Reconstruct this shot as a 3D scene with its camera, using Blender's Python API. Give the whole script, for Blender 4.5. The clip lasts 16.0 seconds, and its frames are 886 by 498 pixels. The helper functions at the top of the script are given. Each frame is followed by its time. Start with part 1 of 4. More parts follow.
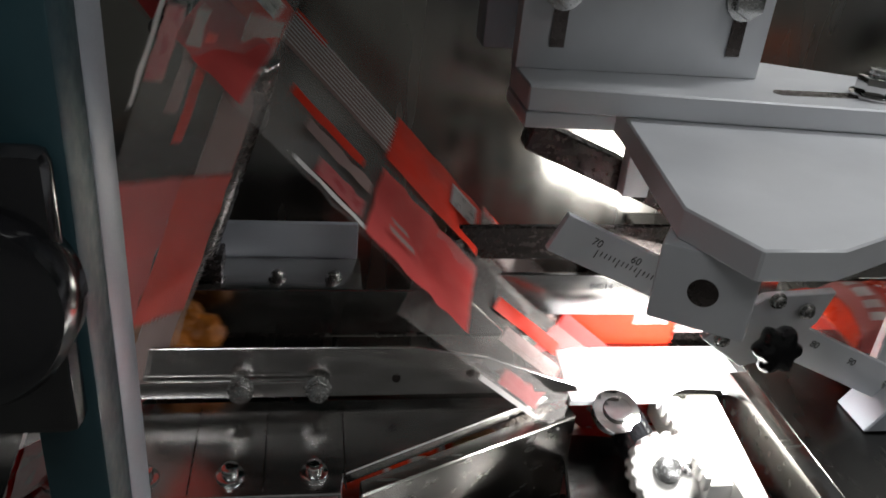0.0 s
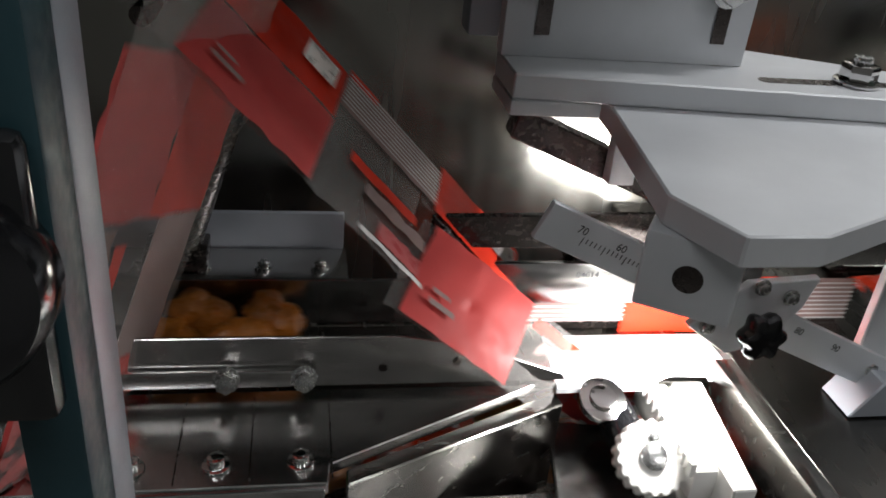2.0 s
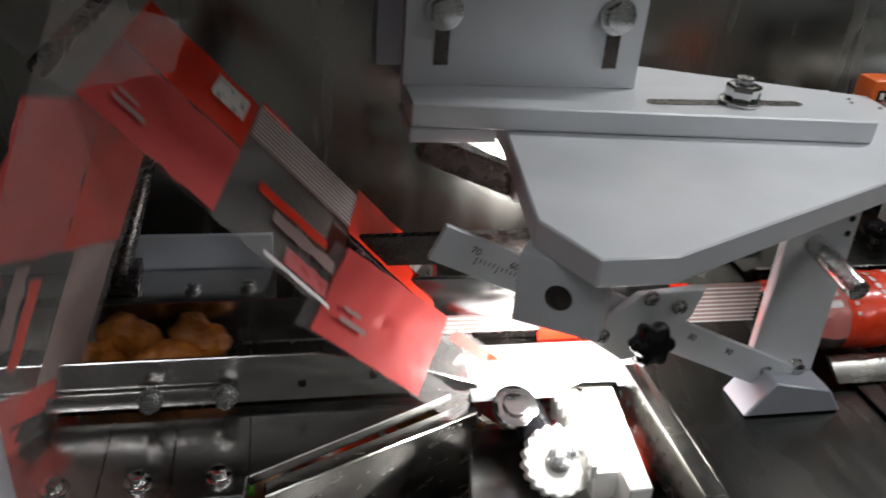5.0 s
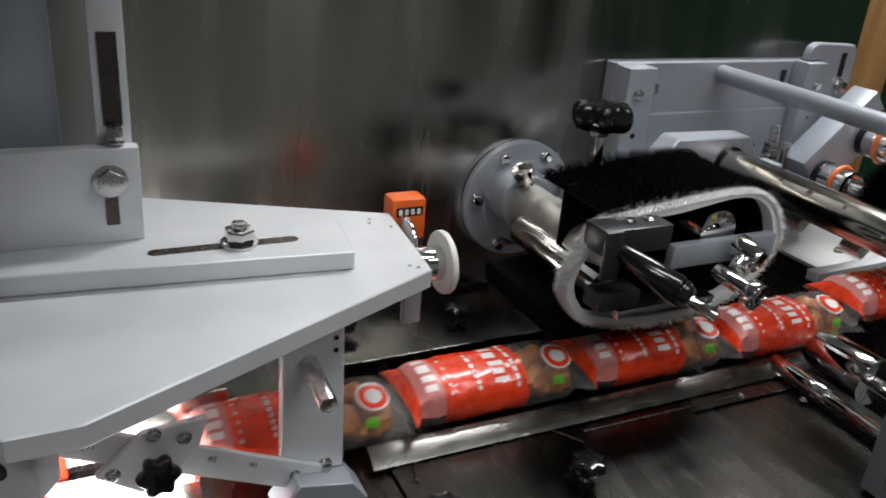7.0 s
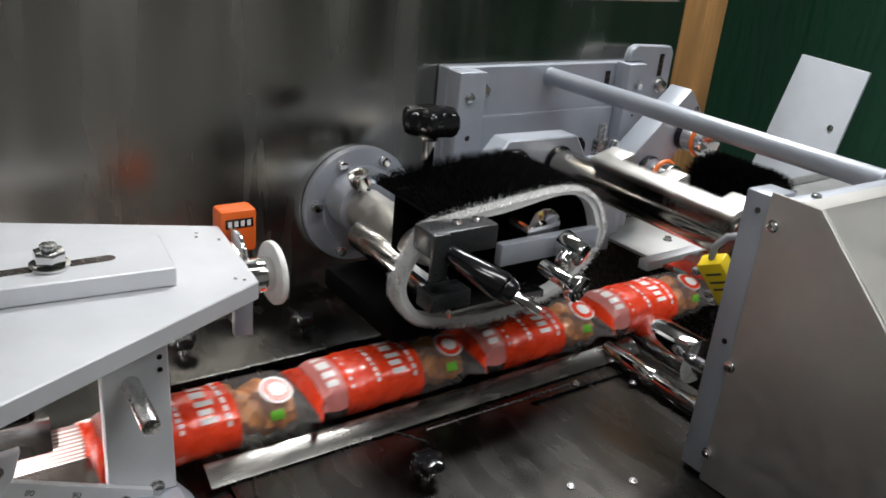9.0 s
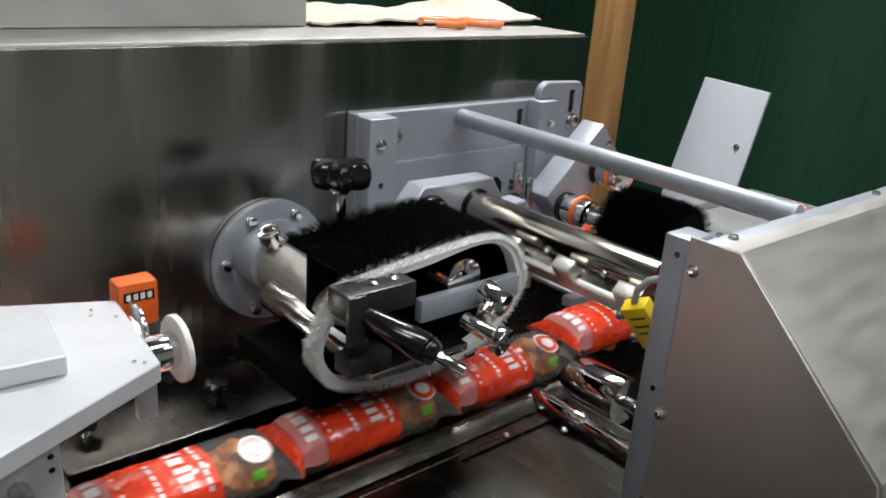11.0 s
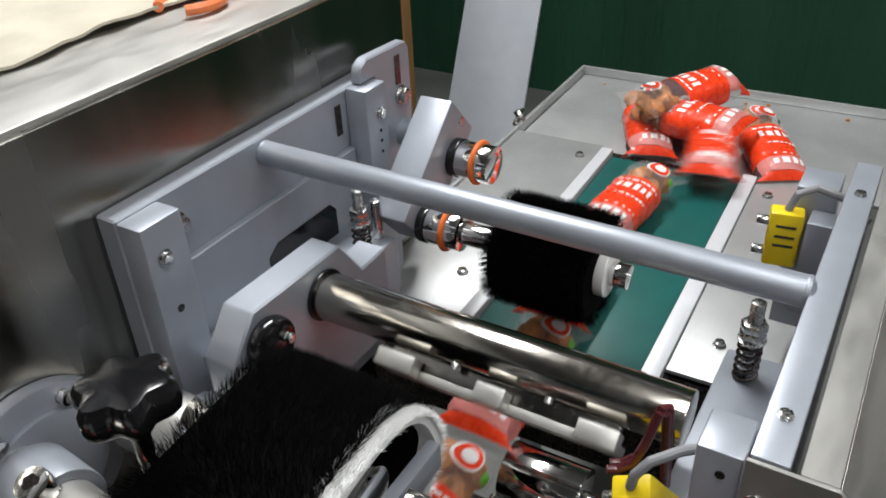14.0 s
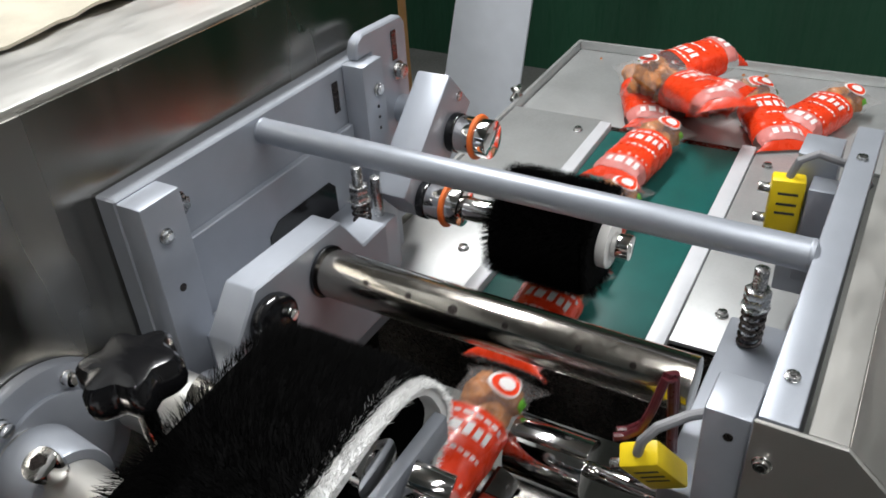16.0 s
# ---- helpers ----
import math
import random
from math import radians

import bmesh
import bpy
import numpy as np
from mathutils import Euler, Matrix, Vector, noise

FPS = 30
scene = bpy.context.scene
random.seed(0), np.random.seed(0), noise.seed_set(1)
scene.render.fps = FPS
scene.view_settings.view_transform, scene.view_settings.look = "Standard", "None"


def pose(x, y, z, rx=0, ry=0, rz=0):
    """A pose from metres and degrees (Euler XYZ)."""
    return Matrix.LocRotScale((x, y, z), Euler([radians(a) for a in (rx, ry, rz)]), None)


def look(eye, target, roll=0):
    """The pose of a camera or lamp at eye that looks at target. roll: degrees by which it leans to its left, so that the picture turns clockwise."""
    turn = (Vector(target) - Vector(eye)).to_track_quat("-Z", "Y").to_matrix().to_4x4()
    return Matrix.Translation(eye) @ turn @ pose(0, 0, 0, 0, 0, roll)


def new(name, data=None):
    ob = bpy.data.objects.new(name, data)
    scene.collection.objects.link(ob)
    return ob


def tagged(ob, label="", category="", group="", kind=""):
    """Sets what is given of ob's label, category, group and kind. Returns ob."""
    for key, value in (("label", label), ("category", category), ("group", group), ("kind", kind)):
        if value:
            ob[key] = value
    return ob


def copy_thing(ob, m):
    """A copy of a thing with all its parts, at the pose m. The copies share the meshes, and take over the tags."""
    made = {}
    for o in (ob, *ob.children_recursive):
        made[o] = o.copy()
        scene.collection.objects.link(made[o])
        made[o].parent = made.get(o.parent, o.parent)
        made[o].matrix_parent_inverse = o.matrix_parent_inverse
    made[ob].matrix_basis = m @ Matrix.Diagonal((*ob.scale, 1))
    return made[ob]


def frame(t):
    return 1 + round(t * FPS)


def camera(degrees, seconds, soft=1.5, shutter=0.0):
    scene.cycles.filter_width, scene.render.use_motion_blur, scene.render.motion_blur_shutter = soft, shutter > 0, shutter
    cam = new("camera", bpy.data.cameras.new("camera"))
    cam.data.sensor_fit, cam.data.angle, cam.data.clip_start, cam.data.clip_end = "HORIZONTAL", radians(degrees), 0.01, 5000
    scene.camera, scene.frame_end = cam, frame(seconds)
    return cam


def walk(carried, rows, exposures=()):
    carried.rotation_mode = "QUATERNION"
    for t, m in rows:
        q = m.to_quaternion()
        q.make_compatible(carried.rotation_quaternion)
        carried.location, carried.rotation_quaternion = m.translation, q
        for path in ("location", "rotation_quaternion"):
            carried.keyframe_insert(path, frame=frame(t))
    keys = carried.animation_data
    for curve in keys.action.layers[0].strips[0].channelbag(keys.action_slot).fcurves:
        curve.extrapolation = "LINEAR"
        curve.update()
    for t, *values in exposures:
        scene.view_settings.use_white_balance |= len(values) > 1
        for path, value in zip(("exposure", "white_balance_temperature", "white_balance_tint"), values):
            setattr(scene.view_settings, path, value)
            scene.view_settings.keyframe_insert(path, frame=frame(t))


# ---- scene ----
cam = camera(56.7, 16.0, soft=1.7, shutter=0.45)
PATH = [
    (0, (-0.087, -0.095, 1.337), (0.242, 1.646, 0.411), 5.7),
    (0.5, (-0.087, -0.097, 1.335), (0.254, 1.637, 0.399), 6.2),
    (1, (-0.089, -0.1, 1.336), (0.261, 1.629, 0.395), 6.2),
    (1.5, (-0.084, -0.098, 1.336), (0.26, 1.629, 0.388), 5.8),
    (2, (-0.085, -0.095, 1.335), (0.272, 1.633, 0.392), 5.9),
    (2.5, (-0.089, -0.098, 1.337), (0.26, 1.628, 0.39), 5.9),
    (3, (-0.09, -0.103, 1.337), (0.26, 1.628, 0.4), 6.0),
    (3.2, (-0.088, -0.102, 1.339), (0.26, 1.626, 0.394), 5.9),
    (5.3, (-0.005, -0.134, 1.383), (0.406, 1.583, 0.444), 4.1),
    (5.5, (0.028, -0.141, 1.395), (0.5, 1.574, 0.48), 4.3),
    (6, (0.093, -0.17, 1.417), (0.748, 1.51, 0.552), 5.2),
    (6.5, (0.146, -0.205, 1.46), (0.946, 1.44, 0.651), 6.3),
    (7, (0.171, -0.232, 1.482), (1.008, 1.399, 0.683), 4.9),
    (7.5, (0.186, -0.251, 1.489), (1.143, 1.33, 0.724), 5.6),
    (8, (0.196, -0.261, 1.491), (1.222, 1.285, 0.746), 5.6),
    (8.5, (0.203, -0.262, 1.492), (1.278, 1.238, 0.722), 5.3),
    (9, (0.206, -0.259, 1.493), (1.305, 1.225, 0.723), 5.6),
    (9.2, (0.206, -0.258, 1.492), (1.316, 1.216, 0.721), 5.7),
    (11.3, (0.241, -0.216, 1.52), (1.529, 1.142, 0.814), 2.9),
    (11.5, (0.25, -0.2, 1.6), (1.562, 1.07, 0.794), 1.0),
    (12, (0.388, -0.065, 1.675), (1.797, 1.012, 0.75), -3.5),
    (12.5, (0.469, 0.056, 1.652), (1.929, 1.0, 0.663), -1.2),
    (13, (0.504, 0.104, 1.652), (1.951, 0.998, 0.6), -3.6),
    (13.5, (0.506, 0.106, 1.644), (1.926, 1.016, 0.568), -3.0),
    (14, (0.505, 0.108, 1.636), (1.928, 1.001, 0.552), -2.7),
    (14.5, (0.503, 0.111, 1.629), (1.905, 1.001, 0.514), -3.0),
    (15, (0.503, 0.11, 1.628), (1.9, 0.987, 0.496), -2.8),
    (15.5, (0.503, 0.109, 1.629), (1.915, 0.977, 0.509), -2.8),
    (16, (0.501, 0.11, 1.628), (1.906, 0.989, 0.508), -3.9),
]
walk(cam, [(t, look(eye, target, roll)) for t, eye, target, roll in PATH],
     exposures=((0, -0.72), (3.2, -0.50), (5.5, -0.50), (7, -0.12), (9.2, 0.16), (11.3, 0.20), (12.5, -0.08), (14, -0.06), (16, 0.02)))

# ---------- world and lights ----------
world = bpy.data.worlds.new("world")
scene.world = world
world.use_nodes = True
world.node_tree.nodes["Background"].inputs[0].default_value = (0.55, 0.6, 0.65, 1)
world.node_tree.nodes["Background"].inputs[1].default_value = 0.12


def area(name, m, sx, sy, power, color=(0.98, 0.99, 1.0)):
    d = bpy.data.lights.new(name, "AREA")
    d.shape, d.size, d.size_y, d.energy, d.color = "RECTANGLE", sx, sy, power, color
    ob = new(name, d)
    ob.matrix_world = m
    return ob


for lx, ly, power in ((-0.7, -0.8, 13), (0.78, -0.30, 16), (1.72, 1.0, 50), (1.9, -1.2, 16)):
    area("tube_light", pose(lx, ly, 2.93), 1.25, 0.16, power)
# small work lamp under the mounting plate, by the film former
area("work_lamp", look((0.215, 0.352, 1.022), (0.195, 0.385, 0.93)), 0.05, 0.02, 1.7, (1, 0.99, 0.97))
# added fill with no real lamp behind it, makes the panel's white reflection
area("panel_glow_fill", look((0.285, 0.52, 1.0), (0.25, 0.689, 0.985)), 0.11, 0.05, 1.6, (1, 0.99, 0.97))


# ---------- materials ----------
def mat(name, base, rough=0.5, metal=0.0, vary=0.12, scale=30.0, bump=0.05, fine=400.0, stretch=(1, 1, 1), **extra):
    m = bpy.data.materials.new(name)
    m.use_nodes = True
    nt = m.node_tree
    b = nt.nodes["Principled BSDF"]
    co = nt.nodes.new("ShaderNodeTexCoord")
    mp = nt.nodes.new("ShaderNodeMapping")
    mp.inputs["Scale"].default_value = stretch
    nt.links.new(co.outputs["Object"], mp.inputs["Vector"])
    n1 = nt.nodes.new("ShaderNodeTexNoise")
    n1.inputs["Scale"].default_value, n1.inputs["Detail"].default_value = scale, 6
    n2 = nt.nodes.new("ShaderNodeTexNoise")
    n2.inputs["Scale"].default_value, n2.inputs["Detail"].default_value = fine, 3
    nt.links.new(mp.outputs[0], n1.inputs["Vector"])
    nt.links.new(mp.outputs[0], n2.inputs["Vector"])
    r = nt.nodes.new("ShaderNodeMapRange")
    r.inputs["From Min"].default_value, r.inputs["From Max"].default_value = 0.3, 0.7
    r.inputs["To Min"].default_value, r.inputs["To Max"].default_value = 1 - vary, 1 + vary
    nt.links.new(n1.outputs["Fac"], r.inputs["Value"])
    mx = nt.nodes.new("ShaderNodeVectorMath")
    mx.operation = "SCALE"
    mx.inputs[0].default_value = base
    nt.links.new(r.outputs[0], mx.inputs["Scale"])
    nt.links.new(mx.outputs[0], b.inputs["Base Color"])
    rr = nt.nodes.new("ShaderNodeMapRange")
    rr.inputs["From Min"].default_value, rr.inputs["From Max"].default_value = 0.3, 0.7
    rr.inputs["To Min"].default_value, rr.inputs["To Max"].default_value = max(0.02, rough * (1 - 2 * vary)), min(1, rough * (1 + 2 * vary))
    nt.links.new(n2.outputs["Fac"], rr.inputs["Value"])
    nt.links.new(rr.outputs[0], b.inputs["Roughness"])
    b.inputs["Metallic"].default_value = metal
    if bump:
        bp = nt.nodes.new("ShaderNodeBump")
        bp.inputs["Strength"].default_value, bp.inputs["Distance"].default_value = bump, 0.001
        nt.links.new(n2.outputs["Fac"], bp.inputs["Height"])
        nt.links.new(bp.outputs[0], b.inputs["Normal"])
    for key, value in extra.items():
        b.inputs[key.replace("_", " ").title().replace("Ior", "IOR")].default_value = value
    return m


PANEL = mat("brushed_panel", (0.34, 0.328, 0.30), 0.23, 1.0, 0.20, 4, 0.05, 18, (1.0, 1.0, 0.12))
SATIN = mat("satin_guard", (0.56, 0.55, 0.52), 0.46, 0.95, 0.06, 5, 0.015, 60, (0.3, 1, 1))
STEEL = mat("stainless", (0.52, 0.51, 0.50), 0.22, 1.0, 0.10, 14, 0.05, 120, (0.3, 1.2, 1))
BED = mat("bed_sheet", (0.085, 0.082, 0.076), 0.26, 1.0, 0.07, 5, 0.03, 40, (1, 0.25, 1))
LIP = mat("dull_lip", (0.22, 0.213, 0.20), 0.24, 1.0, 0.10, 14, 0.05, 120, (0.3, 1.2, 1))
CHROME = mat("polished_steel", (0.72, 0.71, 0.70), 0.09, 1.0, 0.05, 40, 0.02, 200)
ZINC = mat("zinc_bolt", (0.55, 0.55, 0.54), 0.25, 1.0, 0.1, 80, 0.05, 500)
NICKEL = mat("nickel_shaft", (0.50, 0.47, 0.42), 0.17, 1.0, 0.12, 30, 0.04, 200)
ALU = mat("anodised_aluminium", (0.37, 0.395, 0.44), 0.42, 0.45, 0.06, 20, 0.04, 900)
ALU_LIGHT = mat("light_aluminium", (0.66, 0.675, 0.70), 0.42, 0.25, 0.05, 20, 0.04, 900)
GUNMETAL = mat("dark_anodised", (0.045, 0.047, 0.05), 0.32, 0.6, 0.1, 30, 0.03, 300)
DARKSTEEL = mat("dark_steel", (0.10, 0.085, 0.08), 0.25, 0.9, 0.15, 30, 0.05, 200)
TEAL = mat("teal_paint", (0.015, 0.045, 0.055), 0.45, 0.0, 0.1, 10, 0.03, 200)
BLACK = mat("black_plastic", (0.008, 0.008, 0.009), 0.14, 0.0, 0.1, 30, 0.02, 300)
FUR = mat("black_bristle", (0.003, 0.003, 0.003), 0.95, 0.0, 0.03, 90, 0.0, 300, specular_ior_level=0.05)
FELT = mat("white_felt", (0.75, 0.75, 0.74), 0.9, 0.0, 0.05, 60, 0.3, 700)
WHITE = mat("white_plastic", (0.78, 0.77, 0.74), 0.4, 0.0, 0.05, 40, 0.03, 300)
RUBBER = mat("orange_rubber", (0.75, 0.16, 0.03), 0.4, 0.0, 0.08, 60, 0.05, 300)
ORANGE = mat("orange_plastic", (0.80, 0.14, 0.02), 0.3, 0.0, 0.05, 60, 0.02, 300)
YELLOW = mat("yellow_plastic", (0.85, 0.62, 0.01), 0.4, 0.0, 0.05, 60, 0.03, 300)
MAROON = mat("maroon_sleeve", (0.07, 0.008, 0.012), 0.35, 0.0, 0.15, 60, 0.1, 300)
CABLE = mat("grey_cable", (0.25, 0.25, 0.26), 0.5, 0.0, 0.05, 60, 0.03, 300)
BELT = mat("green_belt", (0.006, 0.085, 0.075), 0.42, 0.0, 0.10, 25, 0.06, 900)
SHEET = mat("galvanised_table", (0.47, 0.48, 0.475), 0.42, 0.6, 0.10, 12, 0.05, 200)
CURTAIN = mat("green_wall", (0.011, 0.062, 0.031), 0.75, 0.0, 0.25, 2.0, 0.1, 40, (1, 1, 0.1))
CONCRETE = mat("concrete_floor", (0.22, 0.22, 0.21), 0.7, 0.0, 0.2, 3, 0.2, 80)
PLASTER = mat("plaster", (0.34, 0.34, 0.33), 0.8, 0.0, 0.08, 3, 0.1, 80)
WOOD = mat("pine_post", (0.38, 0.20, 0.07), 0.6, 0.0, 0.25, 18, 0.2, 120, (3, 3, 0.2))
LEAN_WHITE = mat("white_board", (0.82, 0.86, 0.93), 0.45, 0.0, 0.04, 10, 0.03, 200)
CLOTH = mat("canvas_cloth", (0.52, 0.475, 0.38), 0.9, 0.0, 0.15, 14, 0.4, 500)
RED = mat("red_print", (0.78, 0.050, 0.012), 0.28, 0.0, 0.10, 25, 0.10, 90, coat_weight=0.4)
# red print of the front flap, with light sheen mixed in as pink
WEB_RED_SHEEN = mat("web_red_sheen", (0.66, 0.075, 0.07), 0.5, 0.0, 0.10, 25, 0.05, 90, specular_ior_level=0.25)
WEB_RED = mat("web_red_print", (0.82, 0.035, 0.010), 0.5, 0.0, 0.10, 25, 0.05, 90, specular_ior_level=0.25)
WEB_PALE = mat("web_pale_print", (0.36, 0.24, 0.225), 0.5, 0.0, 0.10, 40, 0.05, 120)
LABEL = mat("pink_label", (0.60, 0.20, 0.18), 0.35, 0.0, 0.10, 40, 0.05, 120)
SILVER = mat("silver_print", (0.55, 0.50, 0.49), 0.3, 0.5, 0.10, 40, 0.1, 120)
INK = mat("white_ink", (0.80, 0.76, 0.74), 0.35, 0.0, 0.05, 40, 0.02, 200)
GREEN_INK = mat("green_ink", (0.12, 0.40, 0.03), 0.35, 0.0, 0.05, 40, 0.02, 200)
DARK_INK = mat("dark_ink", (0.03, 0.03, 0.035), 0.5, 0.0, 0.05, 40, 0.02, 200)
DOUGH = mat("fried_dough", (0.40, 0.135, 0.018), 0.45, 0.0, 0.45, 70, 0.9, 260)
COPPER = mat("copper_grip", (0.75, 0.20, 0.07), 0.35, 0.0, 0.1, 60, 0.05, 300)
TUBE = mat("lamp_tube", (0.9, 0.9, 0.9), 0.5, 0.0, 0.02, 5, 0.0, 50, emission_color=(1, 0.97, 0.92, 1), emission_strength=9.0)


def clear(name, tint, alpha):
    m = bpy.data.materials.new(name)
    m.use_nodes = True
    nt = m.node_tree
    b = nt.nodes["Principled BSDF"]
    b.inputs["Base Color"].default_value, b.inputs["Roughness"].default_value = (*tint, 1), 0.12
    n = nt.nodes.new("ShaderNodeTexNoise")
    n.inputs["Scale"].default_value = 70
    bp = nt.nodes.new("ShaderNodeBump")
    bp.inputs["Strength"].default_value, bp.inputs["Distance"].default_value = 0.5, 0.004
    nt.links.new(n.outputs["Fac"], bp.inputs["Height"])
    nt.links.new(bp.outputs[0], b.inputs["Normal"])
    tr = nt.nodes.new("ShaderNodeBsdfTransparent")
    mix = nt.nodes.new("ShaderNodeMixShader")
    mix.inputs[0].default_value = alpha
    nt.links.new(tr.outputs[0], mix.inputs[1])
    nt.links.new(b.outputs[0], mix.inputs[2])
    nt.links.new(mix.outputs[0], nt.nodes["Material Output"].inputs["Surface"])
    return m


FILM = clear("clear_film", (0.75, 0.70, 0.68), 0.11)
WEB_FILM = clear("web_film", (0.72, 0.68, 0.66), 0.22)


def blotched(name, a, c, scale, cut):
    """Print with ragged patches of a second colour."""
    m = mat(name, a, 0.3, 0.0, 0.1, 25, 0.1, 90)
    nt = m.node_tree
    bsdf = nt.nodes["Principled BSDF"]
    co = nt.nodes.new("ShaderNodeTexCoord")
    n = nt.nodes.new("ShaderNodeTexNoise")
    n.inputs["Scale"].default_value, n.inputs["Detail"].default_value = scale, 3
    nt.links.new(co.outputs["Object"], n.inputs["Vector"])
    r = nt.nodes.new("ShaderNodeMapRange")
    r.inputs["From Min"].default_value, r.inputs["From Max"].default_value = cut, cut + 0.16
    nt.links.new(n.outputs["Fac"], r.inputs["Value"])
    mx = nt.nodes.new("ShaderNodeMix")
    mx.data_type = "RGBA"
    mx.inputs["A"].default_value, mx.inputs["B"].default_value = (*a, 1), (*c, 1)
    nt.links.new(r.outputs[0], mx.inputs["Factor"])
    nt.links.new(mx.outputs["Result"], bsdf.inputs["Base Color"])
    return m


PINK_BLOT = blotched("pink_film_print", (0.50, 0.10, 0.10), (0.36, 0.24, 0.21), 20, 0.54)


# ---------- mesh tools ----------
def merge(bm, tmp):
    me = bpy.data.meshes.new("tmp")
    tmp.to_mesh(me)
    bm.from_mesh(me)
    bpy.data.meshes.remove(me)
    tmp.free()


def box(bm, x0, x1, y0, y1, z0, z1, bev=0.0012, m=None):
    t = bmesh.new()
    bmesh.ops.create_cube(t, size=1)
    bmesh.ops.transform(t, matrix=Matrix.Translation(((x0 + x1) / 2, (y0 + y1) / 2, (z0 + z1) / 2)) @ Matrix.Diagonal((x1 - x0, y1 - y0, z1 - z0, 1)), verts=t.verts)
    if bev:
        bmesh.ops.bevel(t, geom=t.edges[:], offset=bev, segments=2, affect="EDGES", profile=0.5)
    if m is not None:
        bmesh.ops.transform(t, matrix=m, verts=t.verts)
    merge(bm, t)
    return bm


def cyl(bm, p0, p1, r0, r1=None, seg=28, bev=0.0008):
    p0, p1 = Vector(p0), Vector(p1)
    t = bmesh.new()
    d = p1 - p0
    bmesh.ops.create_cone(t, cap_ends=True, segments=seg, radius1=r0, radius2=r0 if r1 is None else r1, depth=d.length)
    if bev:
        rim = [e for e in t.edges if abs(e.verts[0].co.z - e.verts[1].co.z) < 1e-6]
        bmesh.ops.bevel(t, geom=rim, offset=bev, segments=2, affect="EDGES", profile=0.5)
    bmesh.ops.transform(t, matrix=Matrix.Translation((p0 + p1) / 2) @ d.to_track_quat("Z", "Y").to_matrix().to_4x4(), verts=t.verts)
    merge(bm, t)
    return bm


def prism(bm, pts, lo, hi, axis="z", bev=0.0012):
    """A flat outline pushed along an axis: (x,y) for z, (x,z) for y, (y,z) for x."""
    t = bmesh.new()

    def place(p, h):
        return {"z": (p[0], p[1], h), "y": (p[0], h, p[1]), "x": (h, p[0], p[1])}[axis]
    a = [t.verts.new(place(p, lo)) for p in pts]
    b = [t.verts.new(place(p, hi)) for p in pts]
    t.faces.new(a), t.faces.new(b)
    for i in range(len(pts)):
        t.faces.new((a[i], a[i - 1], b[i - 1], b[i]))
    bmesh.ops.recalc_face_normals(t, faces=t.faces)
    if bev:
        bmesh.ops.bevel(t, geom=t.edges[:], offset=bev, segments=1, affect="EDGES")
    merge(bm, t)
    return bm


def finish(name, bm, material):
    me = bpy.data.meshes.new(name)
    bm.to_mesh(me)
    bm.free()
    for f in me.polygons:
        f.use_smooth = True
    me.set_sharp_from_angle(angle=radians(32))
    me.materials.append(material)
    return new(name, me)


def part(name, bm, material, parent=None, label=""):
    ob = finish(name, bm, material)
    ob.parent = parent
    return tagged(ob, label)


def thing(name, label, category, at=(0, 0, 0), group="", kind=""):
    ob = new(name)
    ob.location = at
    ob.empty_display_size = 0.02
    return tagged(ob, label, category, group, kind)


def setting(name, bm, material, label, category):
    return tagged(finish(name, bm, material), label, category, kind="structure")


def bolt_mesh(bm, p, axis, r=0.0065, head=0.0055, washer=0.0095, hexa=True):
    """A bolt head with its washer, that looks along axis from p."""
    p, a = Vector(p), Vector(axis).normalized()
    cyl(bm, p, p + a * 0.0016, washer, seg=24, bev=0.0004)
    cyl(bm, p + a * 0.0016, p + a * (0.0016 + head), r * 1.12 if hexa else r, seg=6 if hexa else 20, bev=0.0006)
    if not hexa:
        cyl(bm, p + a * (head + 0.0012), p + a * (head + 0.0022), r * 0.55, seg=6, bev=0)
    return bm


def bolt(name, p, axis, parent, material=None, **kw):
    return part(name, bolt_mesh(bmesh.new(), p, axis, **kw), material or ZINC, parent)


def pipe(bm, pts, r, seg=10):
    """One round bar swept along points."""
    pts = [Vector(p) for p in pts]
    t = bmesh.new()
    rings = []
    side = None
    for i, p in enumerate(pts):
        d = (pts[min(i + 1, len(pts) - 1)] - pts[max(i - 1, 0)]).normalized()
        side = d.orthogonal().normalized() if side is None else (side - side.dot(d) * d).normalized()
        up = d.cross(side)
        rings.append([t.verts.new(p + r * (math.cos(a) * side + math.sin(a) * up)) for a in (2 * math.pi * k / seg for k in range(seg))])
    for a, c in zip(rings, rings[1:]):
        for k in range(seg):
            t.faces.new((a[k - 1], a[k], c[k], c[k - 1]))
    t.faces.new(rings[0][::-1]), t.faces.new(rings[-1])
    merge(bm, t)
    return bm


# ---------- room ----------
setting("floor", box(bmesh.new(), -3, 4.2, -3, 3.5, -0.1, 0, 0), CONCRETE, "grey concrete factory floor", "floor")
setting("ceiling", box(bmesh.new(), -3, 4.2, -3, 3.5, 3.0, 3.1, 0), PLASTER, "plain white ceiling over the machine", "ceiling")
setting("wall_south", box(bmesh.new(), -3, 4.2, -3.1, -3, 0, 3.0, 0), PLASTER, "plain plaster wall behind the camera", "wall")
setting("wall_west", box(bmesh.new(), -3.1, -3, -3, 3.5, 0, 3.0, 0), PLASTER, "plain plaster wall", "wall")
setting("wall_north", box(bmesh.new(), -3, 4.2, 3.5, 3.6, 0, 3.0, 0), CURTAIN, "dark green painted back wall", "wall")
